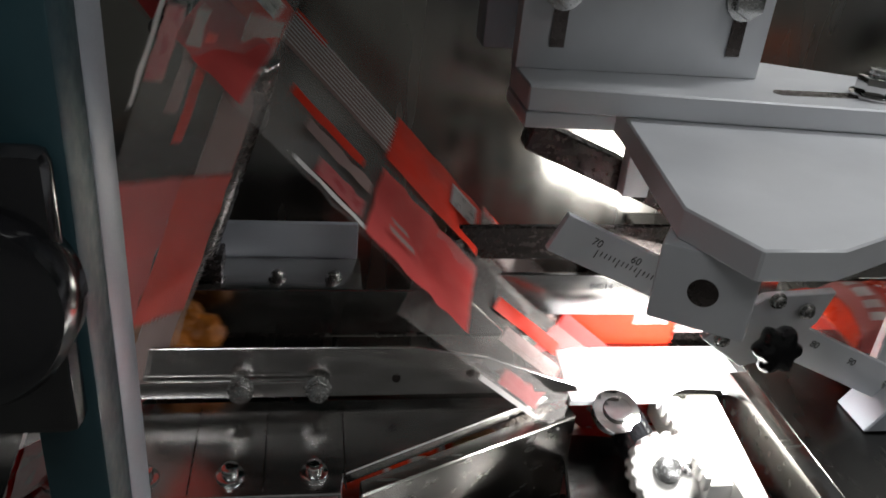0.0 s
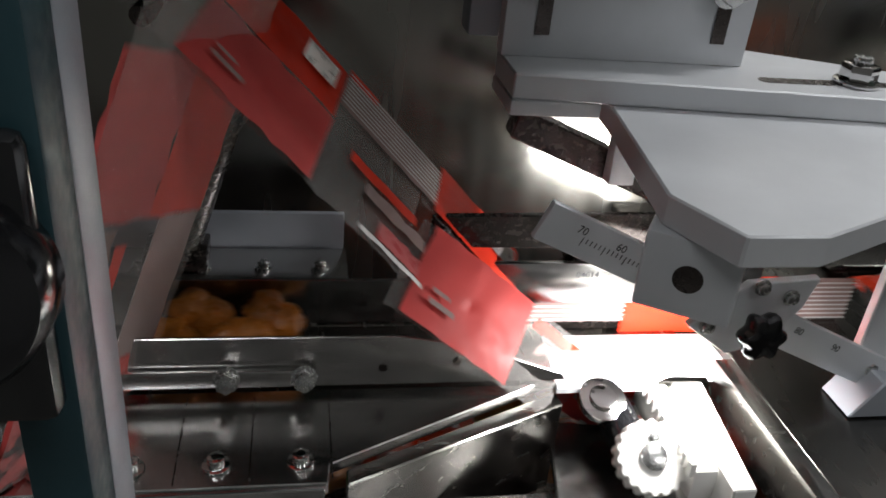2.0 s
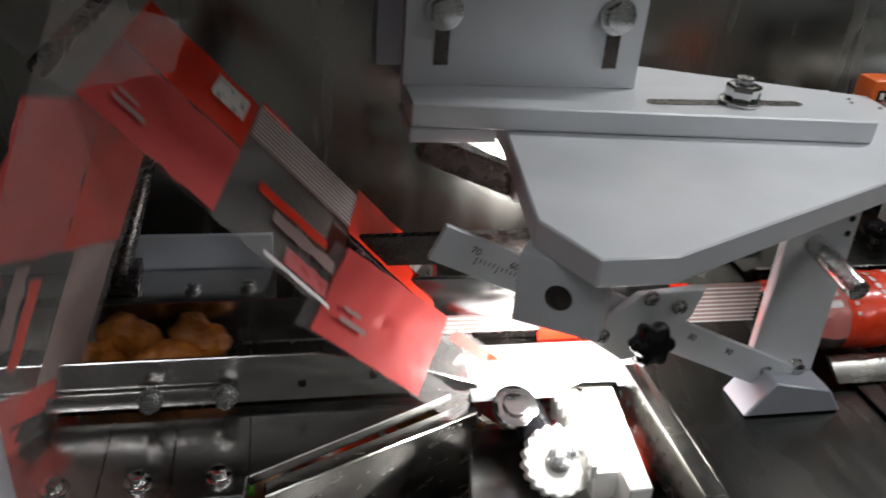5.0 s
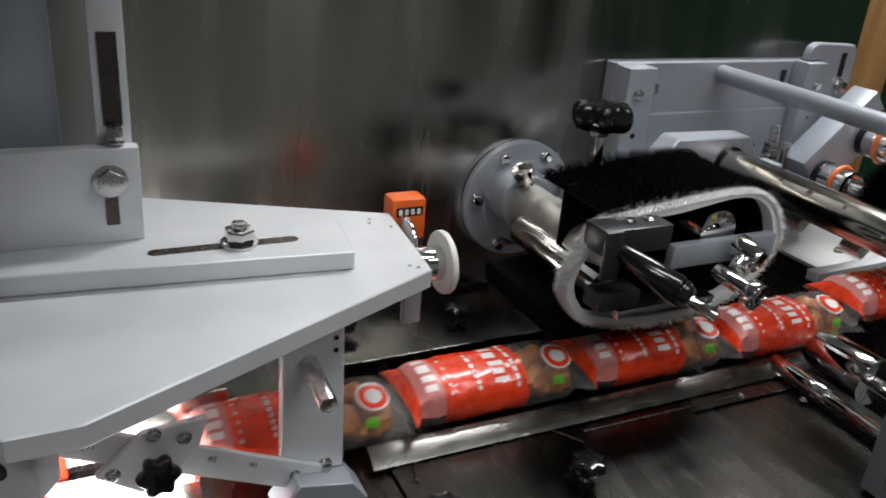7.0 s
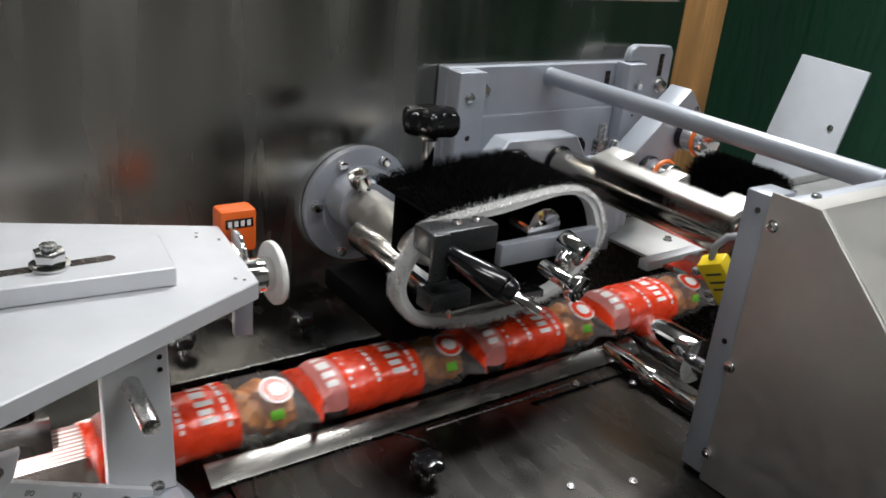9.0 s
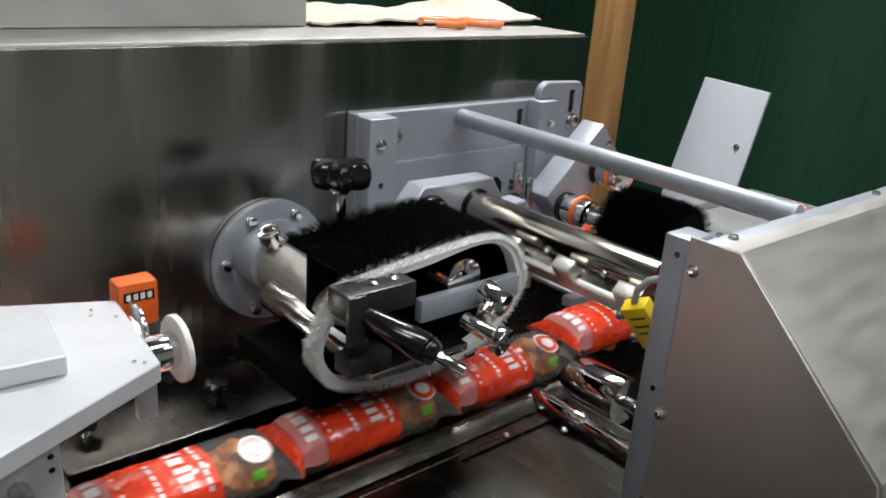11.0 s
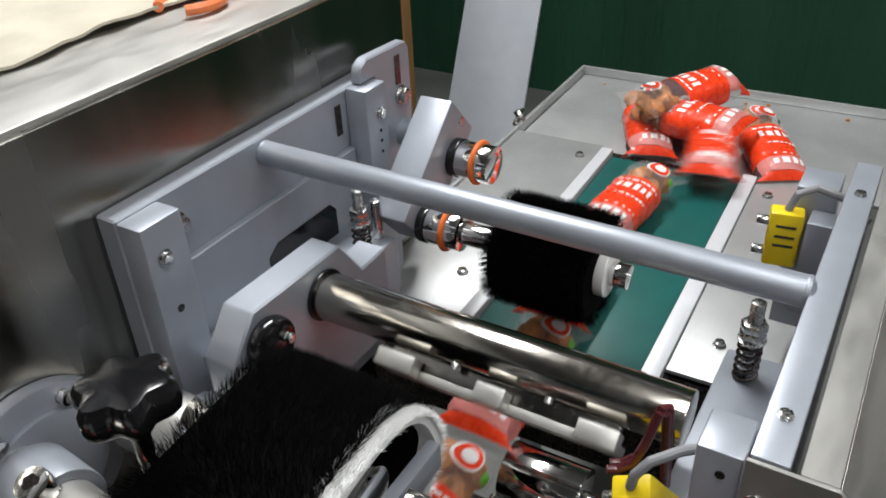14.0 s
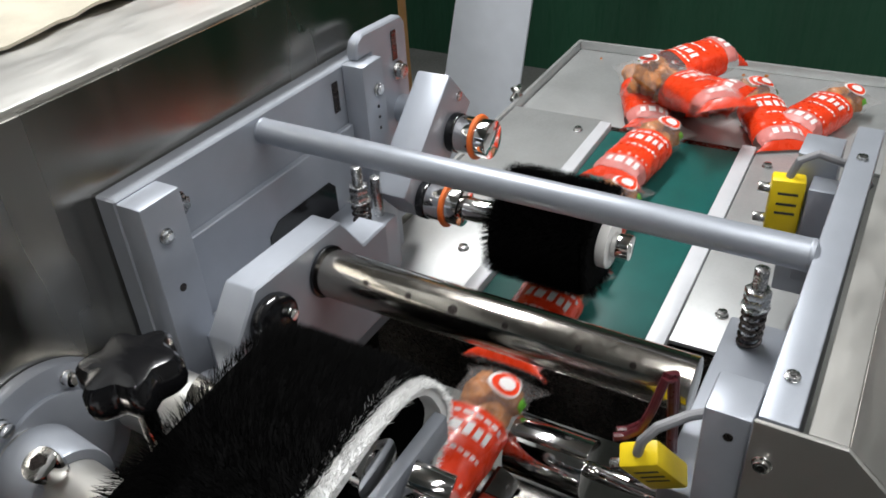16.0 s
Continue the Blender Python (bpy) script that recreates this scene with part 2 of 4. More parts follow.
setting("wall_east", box(bmesh.new(), 4.2, 4.3, -3, 3.5, 0, 3.0, 0), CURTAIN, "dark green wall beyond the table", "wall")
for lx, ly in ((-0.7, -0.8), (0.78, -0.30), (1.72, 1.0), (1.9, -1.2)):
    lamp = thing("ceiling_lamp", "white fluorescent tube lamp under the ceiling", "lamp", (lx, ly, 2.97), "ceiling lamps")
    part("housing", box(bmesh.new(), -0.65, 0.65, -0.09, 0.09, 0.0, 0.03), WHITE, lamp)
    part("tube", cyl(bmesh.new(), (-0.6, 0, -0.015), (0.6, 0, -0.015), 0.013, seg=12), TUBE, lamp)

# ---------- machine cabinet with the brushed front panel ----------
cabinet = thing("machine_cabinet", "brushed stainless steel machine cabinet behind the conveyor", "machine body", (0.4, 0.87, 0.0))
cabinet_part = lambda n, bm, m, l="": part(n, bmesh_shift(bm, (-0.4, -0.87, 0)), m, cabinet, l)


def bmesh_shift(bm, d):
    bmesh.ops.translate(bm, vec=d, verts=bm.verts)
    return bm


cabinet_part("front_panel", box(bmesh.new(), -1.0, 1.362, 0.690, 0.700, 0.0, 1.380, 0.003), PANEL)
cabinet_part("top", box(bmesh.new(), -1.0, 1.362, 0.7, 1.10, 1.372, 1.384, 0.003), SATIN)
cabinet_part("side", box(bmesh.new(), 1.350, 1.361, 0.701, 1.10, 0.0, 1.371, 0.002), PANEL)
cabinet_part("back", box(bmesh.new(), -1.0, 1.349, 1.09, 1.10, 0.0, 1.371, 0.002), PANEL)

cabinet_part("raised_box", box(bmesh.new(), -1.0, 0.885, 0.82, 1.09, 1.3845, 2.1, 0.003), SHEET, "taller grey box on the cabinet")
for x, r in ((0.70, 0.016), (0.77, 0.012)):
    cabinet_part("push_button", cyl(bmesh.new(), (x, 0.819, 1.47), (x, 0.805, 1.47), r), BLACK)
# added plate above the infeed, out of view, blocks the ceiling light there
setting("shade_plate", box(bmesh.new(), -1.2, 0.285, 0.10, 1.10, 1.52, 1.55, 0.002), TEAL, "unseen dark plate added to shade the infeed side", "cover")

# ---------- outfeed bed ----------
bed = thing("outfeed_bed", "dark stainless steel machine bed under the sealed film tube", "machine bed", (0.6, 0.3, 0.972))


def on(ob, name, bm, m, label=""):
    """A part of a thing whose numbers are given in the world."""
    return part(name, bmesh_shift(bm, -ob.location), m, ob, label)


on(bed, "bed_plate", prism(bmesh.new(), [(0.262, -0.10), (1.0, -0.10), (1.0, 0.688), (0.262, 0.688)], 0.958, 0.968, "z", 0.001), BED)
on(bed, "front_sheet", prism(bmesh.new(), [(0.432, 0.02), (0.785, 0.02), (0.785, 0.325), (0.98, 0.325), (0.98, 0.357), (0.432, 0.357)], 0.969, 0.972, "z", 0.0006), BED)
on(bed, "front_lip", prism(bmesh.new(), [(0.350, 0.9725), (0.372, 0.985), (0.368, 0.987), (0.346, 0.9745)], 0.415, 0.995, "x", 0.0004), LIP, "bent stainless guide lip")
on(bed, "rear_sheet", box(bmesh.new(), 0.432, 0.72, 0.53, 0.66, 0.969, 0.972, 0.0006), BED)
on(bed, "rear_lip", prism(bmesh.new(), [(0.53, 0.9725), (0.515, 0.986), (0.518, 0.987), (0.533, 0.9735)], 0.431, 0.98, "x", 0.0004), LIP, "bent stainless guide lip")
for x0, y0, x1, y1 in ((0.612, 0.352, 0.637, 0.318), (0.648, 0.3355, 0.855, 0.334), (0.458, 0.350, 0.448, 0.32)):
    on(bed, "slot", pipe(bmesh.new(), [(x0, y0, 0.9722), (x1, y1, 0.9722)], 0.0016, 6), DARKSTEEL, "dark slot in the sheet")
for p in ((0.863, 0.331), (0.788, 0.165), (0.93, 0.30), (0.725, 0.19)):
    on(bed, "bed_screw", bolt_mesh(bmesh.new(), (*p, 0.9722), (0, 0, 1), 0.003, 0.0018, 0.0045, False), ZINC)
on(bed, "edge_strip", box(bmesh.new(), 0.246, 0.262, 0.10, 0.396, 0.925, 0.9685), LIP, "aluminium edge strip with bolts")
on(bed, "base", box(bmesh.new(), 0.27, 0.99, -0.09, 0.688, 0.0, 0.957, 0.002), STEEL)


def star_knob(at, r=0.0165, tilt=(0, 0, 1), stem=0.012, lobes=6, name="star_knob"):
    k = thing(name, "glossy black plastic star knob screwed down on the machine", "knob", at, "star knobs")
    q = Vector(tilt).normalized().to_track_quat("Z", "Y").to_matrix().to_4x4()
    bm = bmesh.new()
    t = bmesh.new()
    rings = []
    n = lobes * 8
    for h, f in ((0.0, 0.80), (0.002, 0.93), (0.006, 1.0), (0.011, 0.97), (0.0135, 0.86), (0.0145, 0.6)):
        rings.append([t.verts.new(((r * f * (1 + 0.13 * math.cos(lobes * a) - 0.05)) * math.cos(a), (r * f * (1 + 0.13 * math.cos(lobes * a) - 0.05)) * math.sin(a), stem + h * r / 0.0165)) for a in (2 * math.pi * i / n for i in range(n))])
    for a, b in zip(rings, rings[1:]):
        for i in range(n):
            t.faces.new((a[i - 1], a[i], b[i], b[i - 1]))
    t.faces.new(rings[0][::-1]), t.faces.new(rings[-1])
    merge(bm, t)
    bmesh.ops.transform(bm, matrix=q, verts=bm.verts)
    part("grip", bm, BLACK, k)
    bm = cyl(bmesh.new(), (0, 0, 0), (0, 0, stem + 0.001), r * 0.3, seg=16)
    bmesh.ops.transform(bm, matrix=q, verts=bm.verts)
    part("stem", bm, ZINC, k)
    return k


star_knob((0.603, 0.268, 0.972), 0.017)
star_knob((0.470, 0.597, 0.972), 0.016)
star_knob((0.622, 0.588, 0.972), 0.016)
star_knob((0.448, 0.262, 0.972), 0.016)

# ---------- infeed trough ----------
infeed = thing("infeed_trough", "stainless steel infeed trough with bolted side rails", "conveyor trough", (-0.2, 0.42, 0.955))
on(infeed, "front_rail", prism(bmesh.new(), [(-2.95, 0.957), (0.118, 0.962), (0.115, 0.968), (0.045, 0.994), (-0.008, 1.004), (-2.95, 1.004)], 0.382, 0.385, "y", 0.0006), STEEL, "front rail that tapers to a point")
on(infeed, "rear_rail", prism(bmesh.new(), [(-2.95, 0.957), (0.08, 0.957), (0.05, 0.985), (0.012, 0.998), (-2.95, 0.998)], 0.470, 0.473, "y", 0.0006), STEEL)
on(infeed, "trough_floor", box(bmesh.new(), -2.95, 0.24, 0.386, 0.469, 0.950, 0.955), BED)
on(infeed, "front_plate", prism(bmesh.new(), [(-2.95, 0.296), (-0.063, 0.293), (-0.061, 0.310), (0.123, 0.399), (0.10, 0.4), (-2.95, 0.4)], 0.945, 0.9545, "z", 0.0008), STEEL, "mirror-like bed plate with a slanting edge")
on(infeed, "front_skirt", box(bmesh.new(), -2.95, -0.065, 0.289, 0.296, 0.80, 0.953), STEEL)
on(infeed, "rear_plate", box(bmesh.new(), -2.95, -0.04, 0.474, 0.549, 0.976, 0.984), STEEL)
on(infeed, "rear_guide", box(bmesh.new(), -2.95, -0.042, 0.550, 0.556, 0.976, 1.017), ALU, "blue-grey guide strip behind the trough")
on(infeed, "base", box(bmesh.new(), -2.9, -0.07, 0.30, 0.68, 0.0, 0.944, 0.002), DARKSTEEL)
for x in (-0.158, -0.112, -0.06, -0.235, -0.31):
    on(infeed, "seam", box(bmesh.new(), x - 0.0005, x + 0.0005, 0.297, 0.380, 0.9543, 0.9548, 0), DARKSTEEL)
for x in (-0.237, -0.185, -0.133, -0.080):
    on(infeed, "plate_bolt", bolt_mesh(bmesh.new(), (x, 0.312, 0.9548), (0, 0, 1), 0.0055, 0.006, 0.009, False), CHROME)
for x in (-0.208, -0.159, -0.110, -0.063):
    on(infeed, "rear_bolt", bolt_mesh(bmesh.new(), (x, 0.513, 0.9843), (0, 0, 1), 0.005, 0.005, 0.0075, False), ZINC)
on(infeed, "slot_bar", box(bmesh.new(), -0.30, -0.075, 0.376, 0.3815, 0.966, 0.980), STEEL)
for x in (-0.1305, -0.0775):
    on(infeed, "rail_bolt", bolt_mesh(bmesh.new(), (x, 0.376, 0.974), (0, -1, 0.25), 0.0068, 0.009, 0.0095), ZINC)
for x, z in ((-0.0215, 0.977), (0.0325, 0.981), (-0.17, 0.975)):
    on(infeed, "rail_hole", cyl(bmesh.new(), (x, 0.3812, z), (x, 0.3822, z), 0.0032, seg=14, bev=0), DARKSTEEL)
for x in (-0.18, -0.03):
    on(infeed, "rail_hole", cyl(bmesh.new(), (x, 0.4690, 0.975), (x, 0.4700, 0.975), 0.0028, seg=14, bev=0), DARKSTEEL)

# ---------- film former: rear bars, ruler, mounting plate ----------
former = thing("film_former", "dark and bright steel bars of the film forming box", "film former", (0.12, 0.44, 0.955))
on(former, "upper_bar", prism(bmesh.new(), [(0.013, 1.012), (0.04, 1.010), (0.042, 1.044), (0.206, 1.044), (0.206, 1.0745), (0.016, 1.0705)], 0.440, 0.446, "y", 0.001), DARKSTEEL, "dark polished bar with a hooked end")
for z in (1.058, 1.032):
    on(former, "bar_screw", bolt_mesh(bmesh.new(), (0.026, 0.4395, z), (0, -1, 0), 0.003, 0.002, 0.004, False), ZINC)
on(former, "side_plate", box(bmesh.new(), 0.06, 0.30, 0.446, 0.452, 0.990, 1.027), STEEL, "bright engraved side plate")
on(former, "base_plate", prism(bmesh.new(), [(0.112, 0.380), (0.184, 0.380), (0.210, 0.392), (0.275, 0.388), (0.285, 0.45), (0.118, 0.45)], 0.950, 0.956, "z", 0.0008), ALU_LIGHT, "bright base plate under the work lamp")
on(former, "lower_bar", box(bmesh.new(), 0.13, 0.29, 0.460, 0.467, 0.955, 1.05), DARKSTEEL)
# engraved number on the side plate
cu = bpy.data.curves.new("engraving", "FONT")
cu.body, cu.size, cu.extrude = "04014", 0.0078, 0.00015
eng = new("engraving", cu)
eng.parent = former
eng.matrix_local = Matrix.Translation(-former.location) @ pose(0.137, 0.4457, 1.0145, 90, 0, 0)
cu.materials.append(DARK_INK)

mount = thing("mounting_plate", "light grey aluminium plate that carries the film former", "machine bracket", (0.28, 0.42, 1.16))
on(mount, "plate", prism(bmesh.new(), [(0.106, 0.268), (0.127, 0.2215), (0.171, 0.2225), (0.469, 0.366), (0.483, 0.504), (0.14, 0.655), (0.124, 0.41)], 1.152, 1.170, "z", 0.0012), ALU_LIGHT)
on(mount, "slotted_bar", prism(bmesh.new(), [(0.056, 0.414), (0.402, 0.384), (0.410, 0.462), (0.056, 0.470)], 1.1705, 1.188, "z"), ALU_LIGHT, "flat bar with a long slot")
on(mount, "slot", cyl(cyl(box(bmesh.new(), 0.240, 0.356, 0.4180, 0.4300, 1.1878, 1.1884, 0), (0.240, 0.424, 1.1878), (0.240, 0.424, 1.18835), 0.006, bev=0), (0.356, 0.424, 1.1878), (0.356, 0.424, 1.18835), 0.006, bev=0), DARKSTEEL)
on(mount, "washer", cyl(bmesh.new(), (0.310, 0.424, 1.1885), (0.310, 0.424, 1.1915), 0.0165), CHROME)
on(mount, "nut", cyl(bmesh.new(), (0.310, 0.424, 1.1916), (0.310, 0.424, 1.2030), 0.0130, seg=6), CHROME, "zinc-plated hexagon nut")
on(mount, "stud", cyl(bmesh.new(), (0.310, 0.424, 1.2031), (0.310, 0.424, 1.2085), 0.0068), ZINC)
on(mount, "angle_foot", box(bmesh.new(), 0.055, 0.118, 0.411, 0.470, 1.160, 1.1702), ALU_LIGHT)
on(mount, "angle_wall", box(bmesh.new(), 0.055, 0.2365, 0.455, 0.470, 1.1882, 1.270), ALU_LIGHT)
for x in (0.082, 0.2125):
    bm = box(bmesh.new(), x - 0.0052, x + 0.0052, 0.4538, 0.4548, 1.204, 1.247, 0)
    on(mount, "wall_slot", bm, DARKSTEEL)
    on(mount, "slot_bolt", bolt_mesh(bmesh.new(), (x, 0.4535, 1.243), (0, -1, 0), 0.0100, 0.008, 0.0140), ZINC)
on(mount, "pillar", box(bmesh.new(), 0.206, 0.233, 0.4705, 0.498, 1.19, 1.45), ALU_LIGHT)
on(mount, "pillar_slot", box(bmesh.new(), 0.212, 0.227, 0.4695, 0.4703, 1.285, 1.36, 0), DARKSTEEL)
on(mount, "pillar_bolt", bolt_mesh(bmesh.new(), (0.2195, 0.463, 1.2725), (0, 0, 1), 0.006, 0.012, 0.008), ZINC)
on(mount, "rail", box(bmesh.new(), 0.04, 0.18, 0.50, 0.53, 1.19, 1.45), ALU)
for p in ((0.456, 0.492), (0.452, 0.482), (0.470, 0.468), (0.474, 0.42), (0.452, 0.378), (0.458, 0.372)):
    on(mount, "pin", cyl(bmesh.new(), (*p, 1.170), (*p, 1.1712), 0.0017, seg=10, bev=0), ZINC)
bm = box(bmesh.new(), -0.026, 0.026, -0.014, 0.014, -0.023, 0.023, 0.002)
bmesh.ops.transform(bm, matrix=pose(0.126, 0.262, 1.129, 0, 0, -32), verts=bm.verts)
on(mount, "clamp_block", bm, ALU_LIGHT)
bm = cyl(bmesh.new(), (0, -0.0146, 0), (0, -0.010, 0), 0.0082)
bmesh.ops.transform(bm, matrix=pose(0.126, 0.262, 1.129, 0, 0, -32), verts=bm.verts)
on(mount, "clamp_hole", bm, DARKSTEEL)

ruler = thing("ruler_bar", "sloping aluminium bar with an engraved millimetre scale", "ruler", (0.21, 0.34, 1.055))
slope = pose(0, 0, 0, 0, 24.2, 0)
part("bar", box(bmesh.new(), -0.158, 0.165, -0.002, 0.004, -0.0145, 0.0125, 0.001, slope), ALU_LIGHT, ruler)
for i in range(41):
    u = -0.128 + i * 0.0034
    if abs(u) < 0.035:
        continue
    h = 0.006 if i % 5 == 0 else 0.0035
    part("tick", box(bmesh.new(), u - 0.0003, u + 0.0003, -0.0023, -0.002, 0.000 - h, 0.000, 0, slope), DARK_INK, ruler)
for word, u in (("70", -0.135), ("60", -0.1045), ("50", -0.072), ("80", 0.055), ("90", 0.092)):
    c = bpy.data.curves.new("scale_number", "FONT")
    c.body, c.size, c.extrude = word, 0.0075, 0.0001
    c.materials.append(DARK_INK)
    o = new("scale_number", c)
    o.parent = ruler
    o.matrix_local = slope @ pose(u, -0.0022, 0.0015, 90, 0, 0)
on(ruler, "cross_plate", prism(bmesh.new(), [(0.175, 1.045), (0.212, 1.078), (0.262, 1.082), (0.255, 1.058), (0.232, 1.028), (0.208, 1.022)], 0.330, 0.337, "y", 0.0008), ALU_LIGHT)
for p in ((0.188, 1.046), (0.243, 1.068), (0.220, 1.076)):
    on(ruler, "screw", bolt_mesh(bmesh.new(), (p[0], 0.3295, p[1]), (0, -1, 0), 0.0042, 0.003, 0.006, False), ZINC)
star_knob((0.219, 0.328, 1.045), 0.0165, (0.1, -1, 0.15), 0.006)
arm = thing("support_arm", "flat aluminium support arm with a round steel pin", "machine bracket", (0.353, 0.35, 1.07))
on(arm, "arm_plate", prism(bmesh.new(), [(0.325, 0.996), (0.383, 0.991), (0.380, 1.151), (0.326, 1.151)], 0.345, 0.354, "y"), ALU_LIGHT)
on(arm, "pin", cyl(bmesh.new(), (0.349, 0.347, 1.108), (0.349, 0.289, 1.101), 0.0078), ZINC, "round steel pin")
on(arm, "foot", prism(bmesh.new(), [(0.315, 0.969), (0.40, 0.969), (0.385, 0.99), (0.335, 1.0)], 0.32, 0.356, "y"), ALU)
for x in (0.336, 0.365):
    on(arm, "arm_bolt", bolt_mesh(bmesh.new(), (x, 0.3445, 0.998), (0, -1, 0.1), 0.005, 0.006, 0.007), ZINC)
for z in (1.128, 1.116):
    on(arm, "arm_hole", cyl(bmesh.new(), (0.373, 0.3443, z), (0.373, 0.3453, z), 0.0024, seg=12, bev=0), DARKSTEEL)
on(mount, "rear_tab", box(bmesh.new(), 0.466, 0.484, 0.415, 0.425, 1.088, 1.152), ALU)

wheel = thing("hand_wheel", "white and chrome adjusting wheel on the plate's tip", "hand wheel", (0.505, 0.425, 1.146))
on(wheel, "rim", cyl(bmesh.new(), (0.505, 0.425, 1.146), (0.512, 0.425, 1.146), 0.032, seg=40, bev=0.002), WHITE)
on(wheel, "hub", cyl(bmesh.new(), (0.478, 0.425, 1.146), (0.5045, 0.425, 1.146), 0.0175, seg=32), CHROME)
on(wheel, "rear_rim", cyl(bmesh.new(), (0.489, 0.478, 1.146), (0.494, 0.478, 1.146), 0.028, seg=36, bev=0.0015), CHROME)
counter = thing("position_counter", "orange plastic position counter with a black digit window", "counter", (0.503, 0.51, 1.16))
bm = box(bmesh.new(), -0.020, 0.020, -0.012, 0.016, -0.022, 0.026, 0.005)
part("case", bm, ORANGE, counter)
part("window", box(bmesh.new(), -0.015, 0.015, -0.0128, -0.0115, 0.007, 0.017, 0.0005), BLACK, counter, "black digit window")
for i in range(4):
    part("digit", box(bmesh.new(), -0.0125 + i * 0.0068, -0.0085 + i * 0.0068, -0.0134, -0.0127, 0.009, 0.015, 0), INK, counter, "white digit bar")

# ---------- drive parts under the former ----------
drive = thing("belt_drive", "white toothed belt running round steel pulleys", "belt drive", (0.165, 0.32, 0.93))
on(drive, "side_plate", prism(bmesh.new(), [(0.085, 0.23), (0.235, 0.23), (0.225, 0.385), (0.118, 0.398)], 0.900, 0.908, "z"), STEEL)
bm = bmesh.new()
n = 36
t = bmesh.new()
lo, hi = [], []
for i in range(n * 2):
    a = math.pi * i / n
    rr = 0.027 if i % 4 < 2 else 0.0245
    lo.append(t.verts.new((rr * math.cos(a), rr * math.sin(a), -0.006)))
    hi.append(t.verts.new((rr * math.cos(a), rr * math.sin(a), 0.006)))
for i in range(n * 2):
    t.faces.new((lo[i - 1], lo[i], hi[i], hi[i - 1]))
t.faces.new(lo[::-1]), t.faces.new(hi)
merge(bm, t)
pulley = part("pulley", bm, WHITE, drive, "white toothed pulley")
pulley.location = Vector((0.165, 0.315, 0.943)) - drive.location
pulley.rotation_euler = (radians(38), 0, 0)
hub = part("hub", cyl(cyl(bmesh.new(), (0, 0, 0.0065), (0, 0, 0.008), 0.010), (0.014, 0, 0.0065), (0.014, 0, 0.0072), 0.004), ZINC, pulley)
on(drive, "shaft", cyl(bmesh.new(), (0.163, 0.325, 0.93), (0.160, 0.385, 0.935), 0.015), BLACK)
on(drive, "upper_pulley", cyl(cyl(bmesh.new(), (0.147, 0.374, 0.945), (0.147, 0.371, 0.952), 0.0185), (0.147, 0.371, 0.952), (0.147, 0.370, 0.955), 0.011), CHROME)
on(drive, "belt_run", box(bmesh.new(), 0.186, 0.205, 0.290, 0.400, 0.925, 0.952, 0.003), WHITE)
for i in range(11):
    on(drive, "belt_tooth", box(bmesh.new(), 0.183, 0.188, 0.292 + i * 0.0098, 0.297 + i * 0.0098, 0.945, 0.957, 0.001), WHITE)
on(drive, "outer_strip", prism(bmesh.new(), [(0.205, 0.27), (0.222, 0.27), (0.236, 0.395), (0.21, 0.40)], 0.908, 0.953, "z"), WHITE)
tray = thing("under_tray", "folded stainless tray below the bed plate", "tray", (0.02, 0.34, 0.90))
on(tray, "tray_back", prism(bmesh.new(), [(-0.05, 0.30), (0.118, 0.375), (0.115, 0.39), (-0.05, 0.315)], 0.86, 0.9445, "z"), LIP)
on(tray, "tray_floor", box(bmesh.new(), -0.058, 0.12, 0.10, 0.33, 0.892, 0.899), STEEL)
on(tray, "tray_edge", box(bmesh.new(), -0.058, 0.115, 0.262, 0.268, 0.899, 0.925), STEEL)
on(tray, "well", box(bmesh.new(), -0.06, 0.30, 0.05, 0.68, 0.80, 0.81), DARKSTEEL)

# ---------- near post and unwinding side ----------
post = thing("teal_post", "dark teal painted post with an aluminium edge strip", "machine frame", (-0.15, 0.12, 0.0))
on(post, "post_body", box(bmesh.new(), -0.1620, -0.1440, 0.10, 0.124, 0.0, 1.519, 0.002), TEAL)
on(post, "edge_strip", box(bmesh.new(), -0.1525, -0.1440, 0.1245, 0.150, 0.0, 1.519, 0.002), ALU)
motor = thing("black_motor", "black rounded motor housing in front of the post", "motor", (-0.165, 0.095, 1.22))
on(motor, "housing", cyl(bmesh.new(), (-0.166, 0.099, 1.221), (-0.164, 0.072, 1.228), 0.024, seg=36, bev=0.006), BLACK)
on(motor, "flange", box(bmesh.new(), -0.19, -0.146, 0.0885, 0.0995, 1.18, 1.262, 0.004), BLACK)
on(motor, "cable_gland", cyl(bmesh.new(), (-0.17, 0.085, 1.262), (-0.172, 0.085, 1.30), 0.007), ZINC)
pole = thing("forming_pole", "dark polished steel pole leaning under the film", "pole", (-0.15, 0.45, 1.1))
on(pole, "tube", cyl(bmesh.new(), (-0.118, 0.43, 1.188), (-0.178, 0.52, 0.99), 0.0135, seg=32), DARKSTEEL)
on(pole, "cap", cyl(bmesh.new(), (-0.1175, 0.429, 1.190), (-0.116, 0.427, 1.196), 0.0125), CHROME)
on(pole, "foot", box(bmesh.new(), -0.205, -0.155, 0.505, 0.545, 0.9845, 1.0), DARKSTEEL)
clampbar = thing("clamp_bar", "dark steel clamp bar under the mounting plate", "clamp", (0.13, 0.46, 1.12))
on(clampbar, "bar", prism(bmesh.new(), [(0.070, 1.128), (0.076, 1.150), (0.150, 1.120), (0.205, 1.085), (0.202, 1.064), (0.186, 1.080)], 0.455, 0.475, "y"), DARKSTEEL)
on(clampbar, "bright_block", box(bmesh.new(), 0.146, 0.166, 0.44, 0.4545, 1.098, 1.15), ALU_LIGHT)

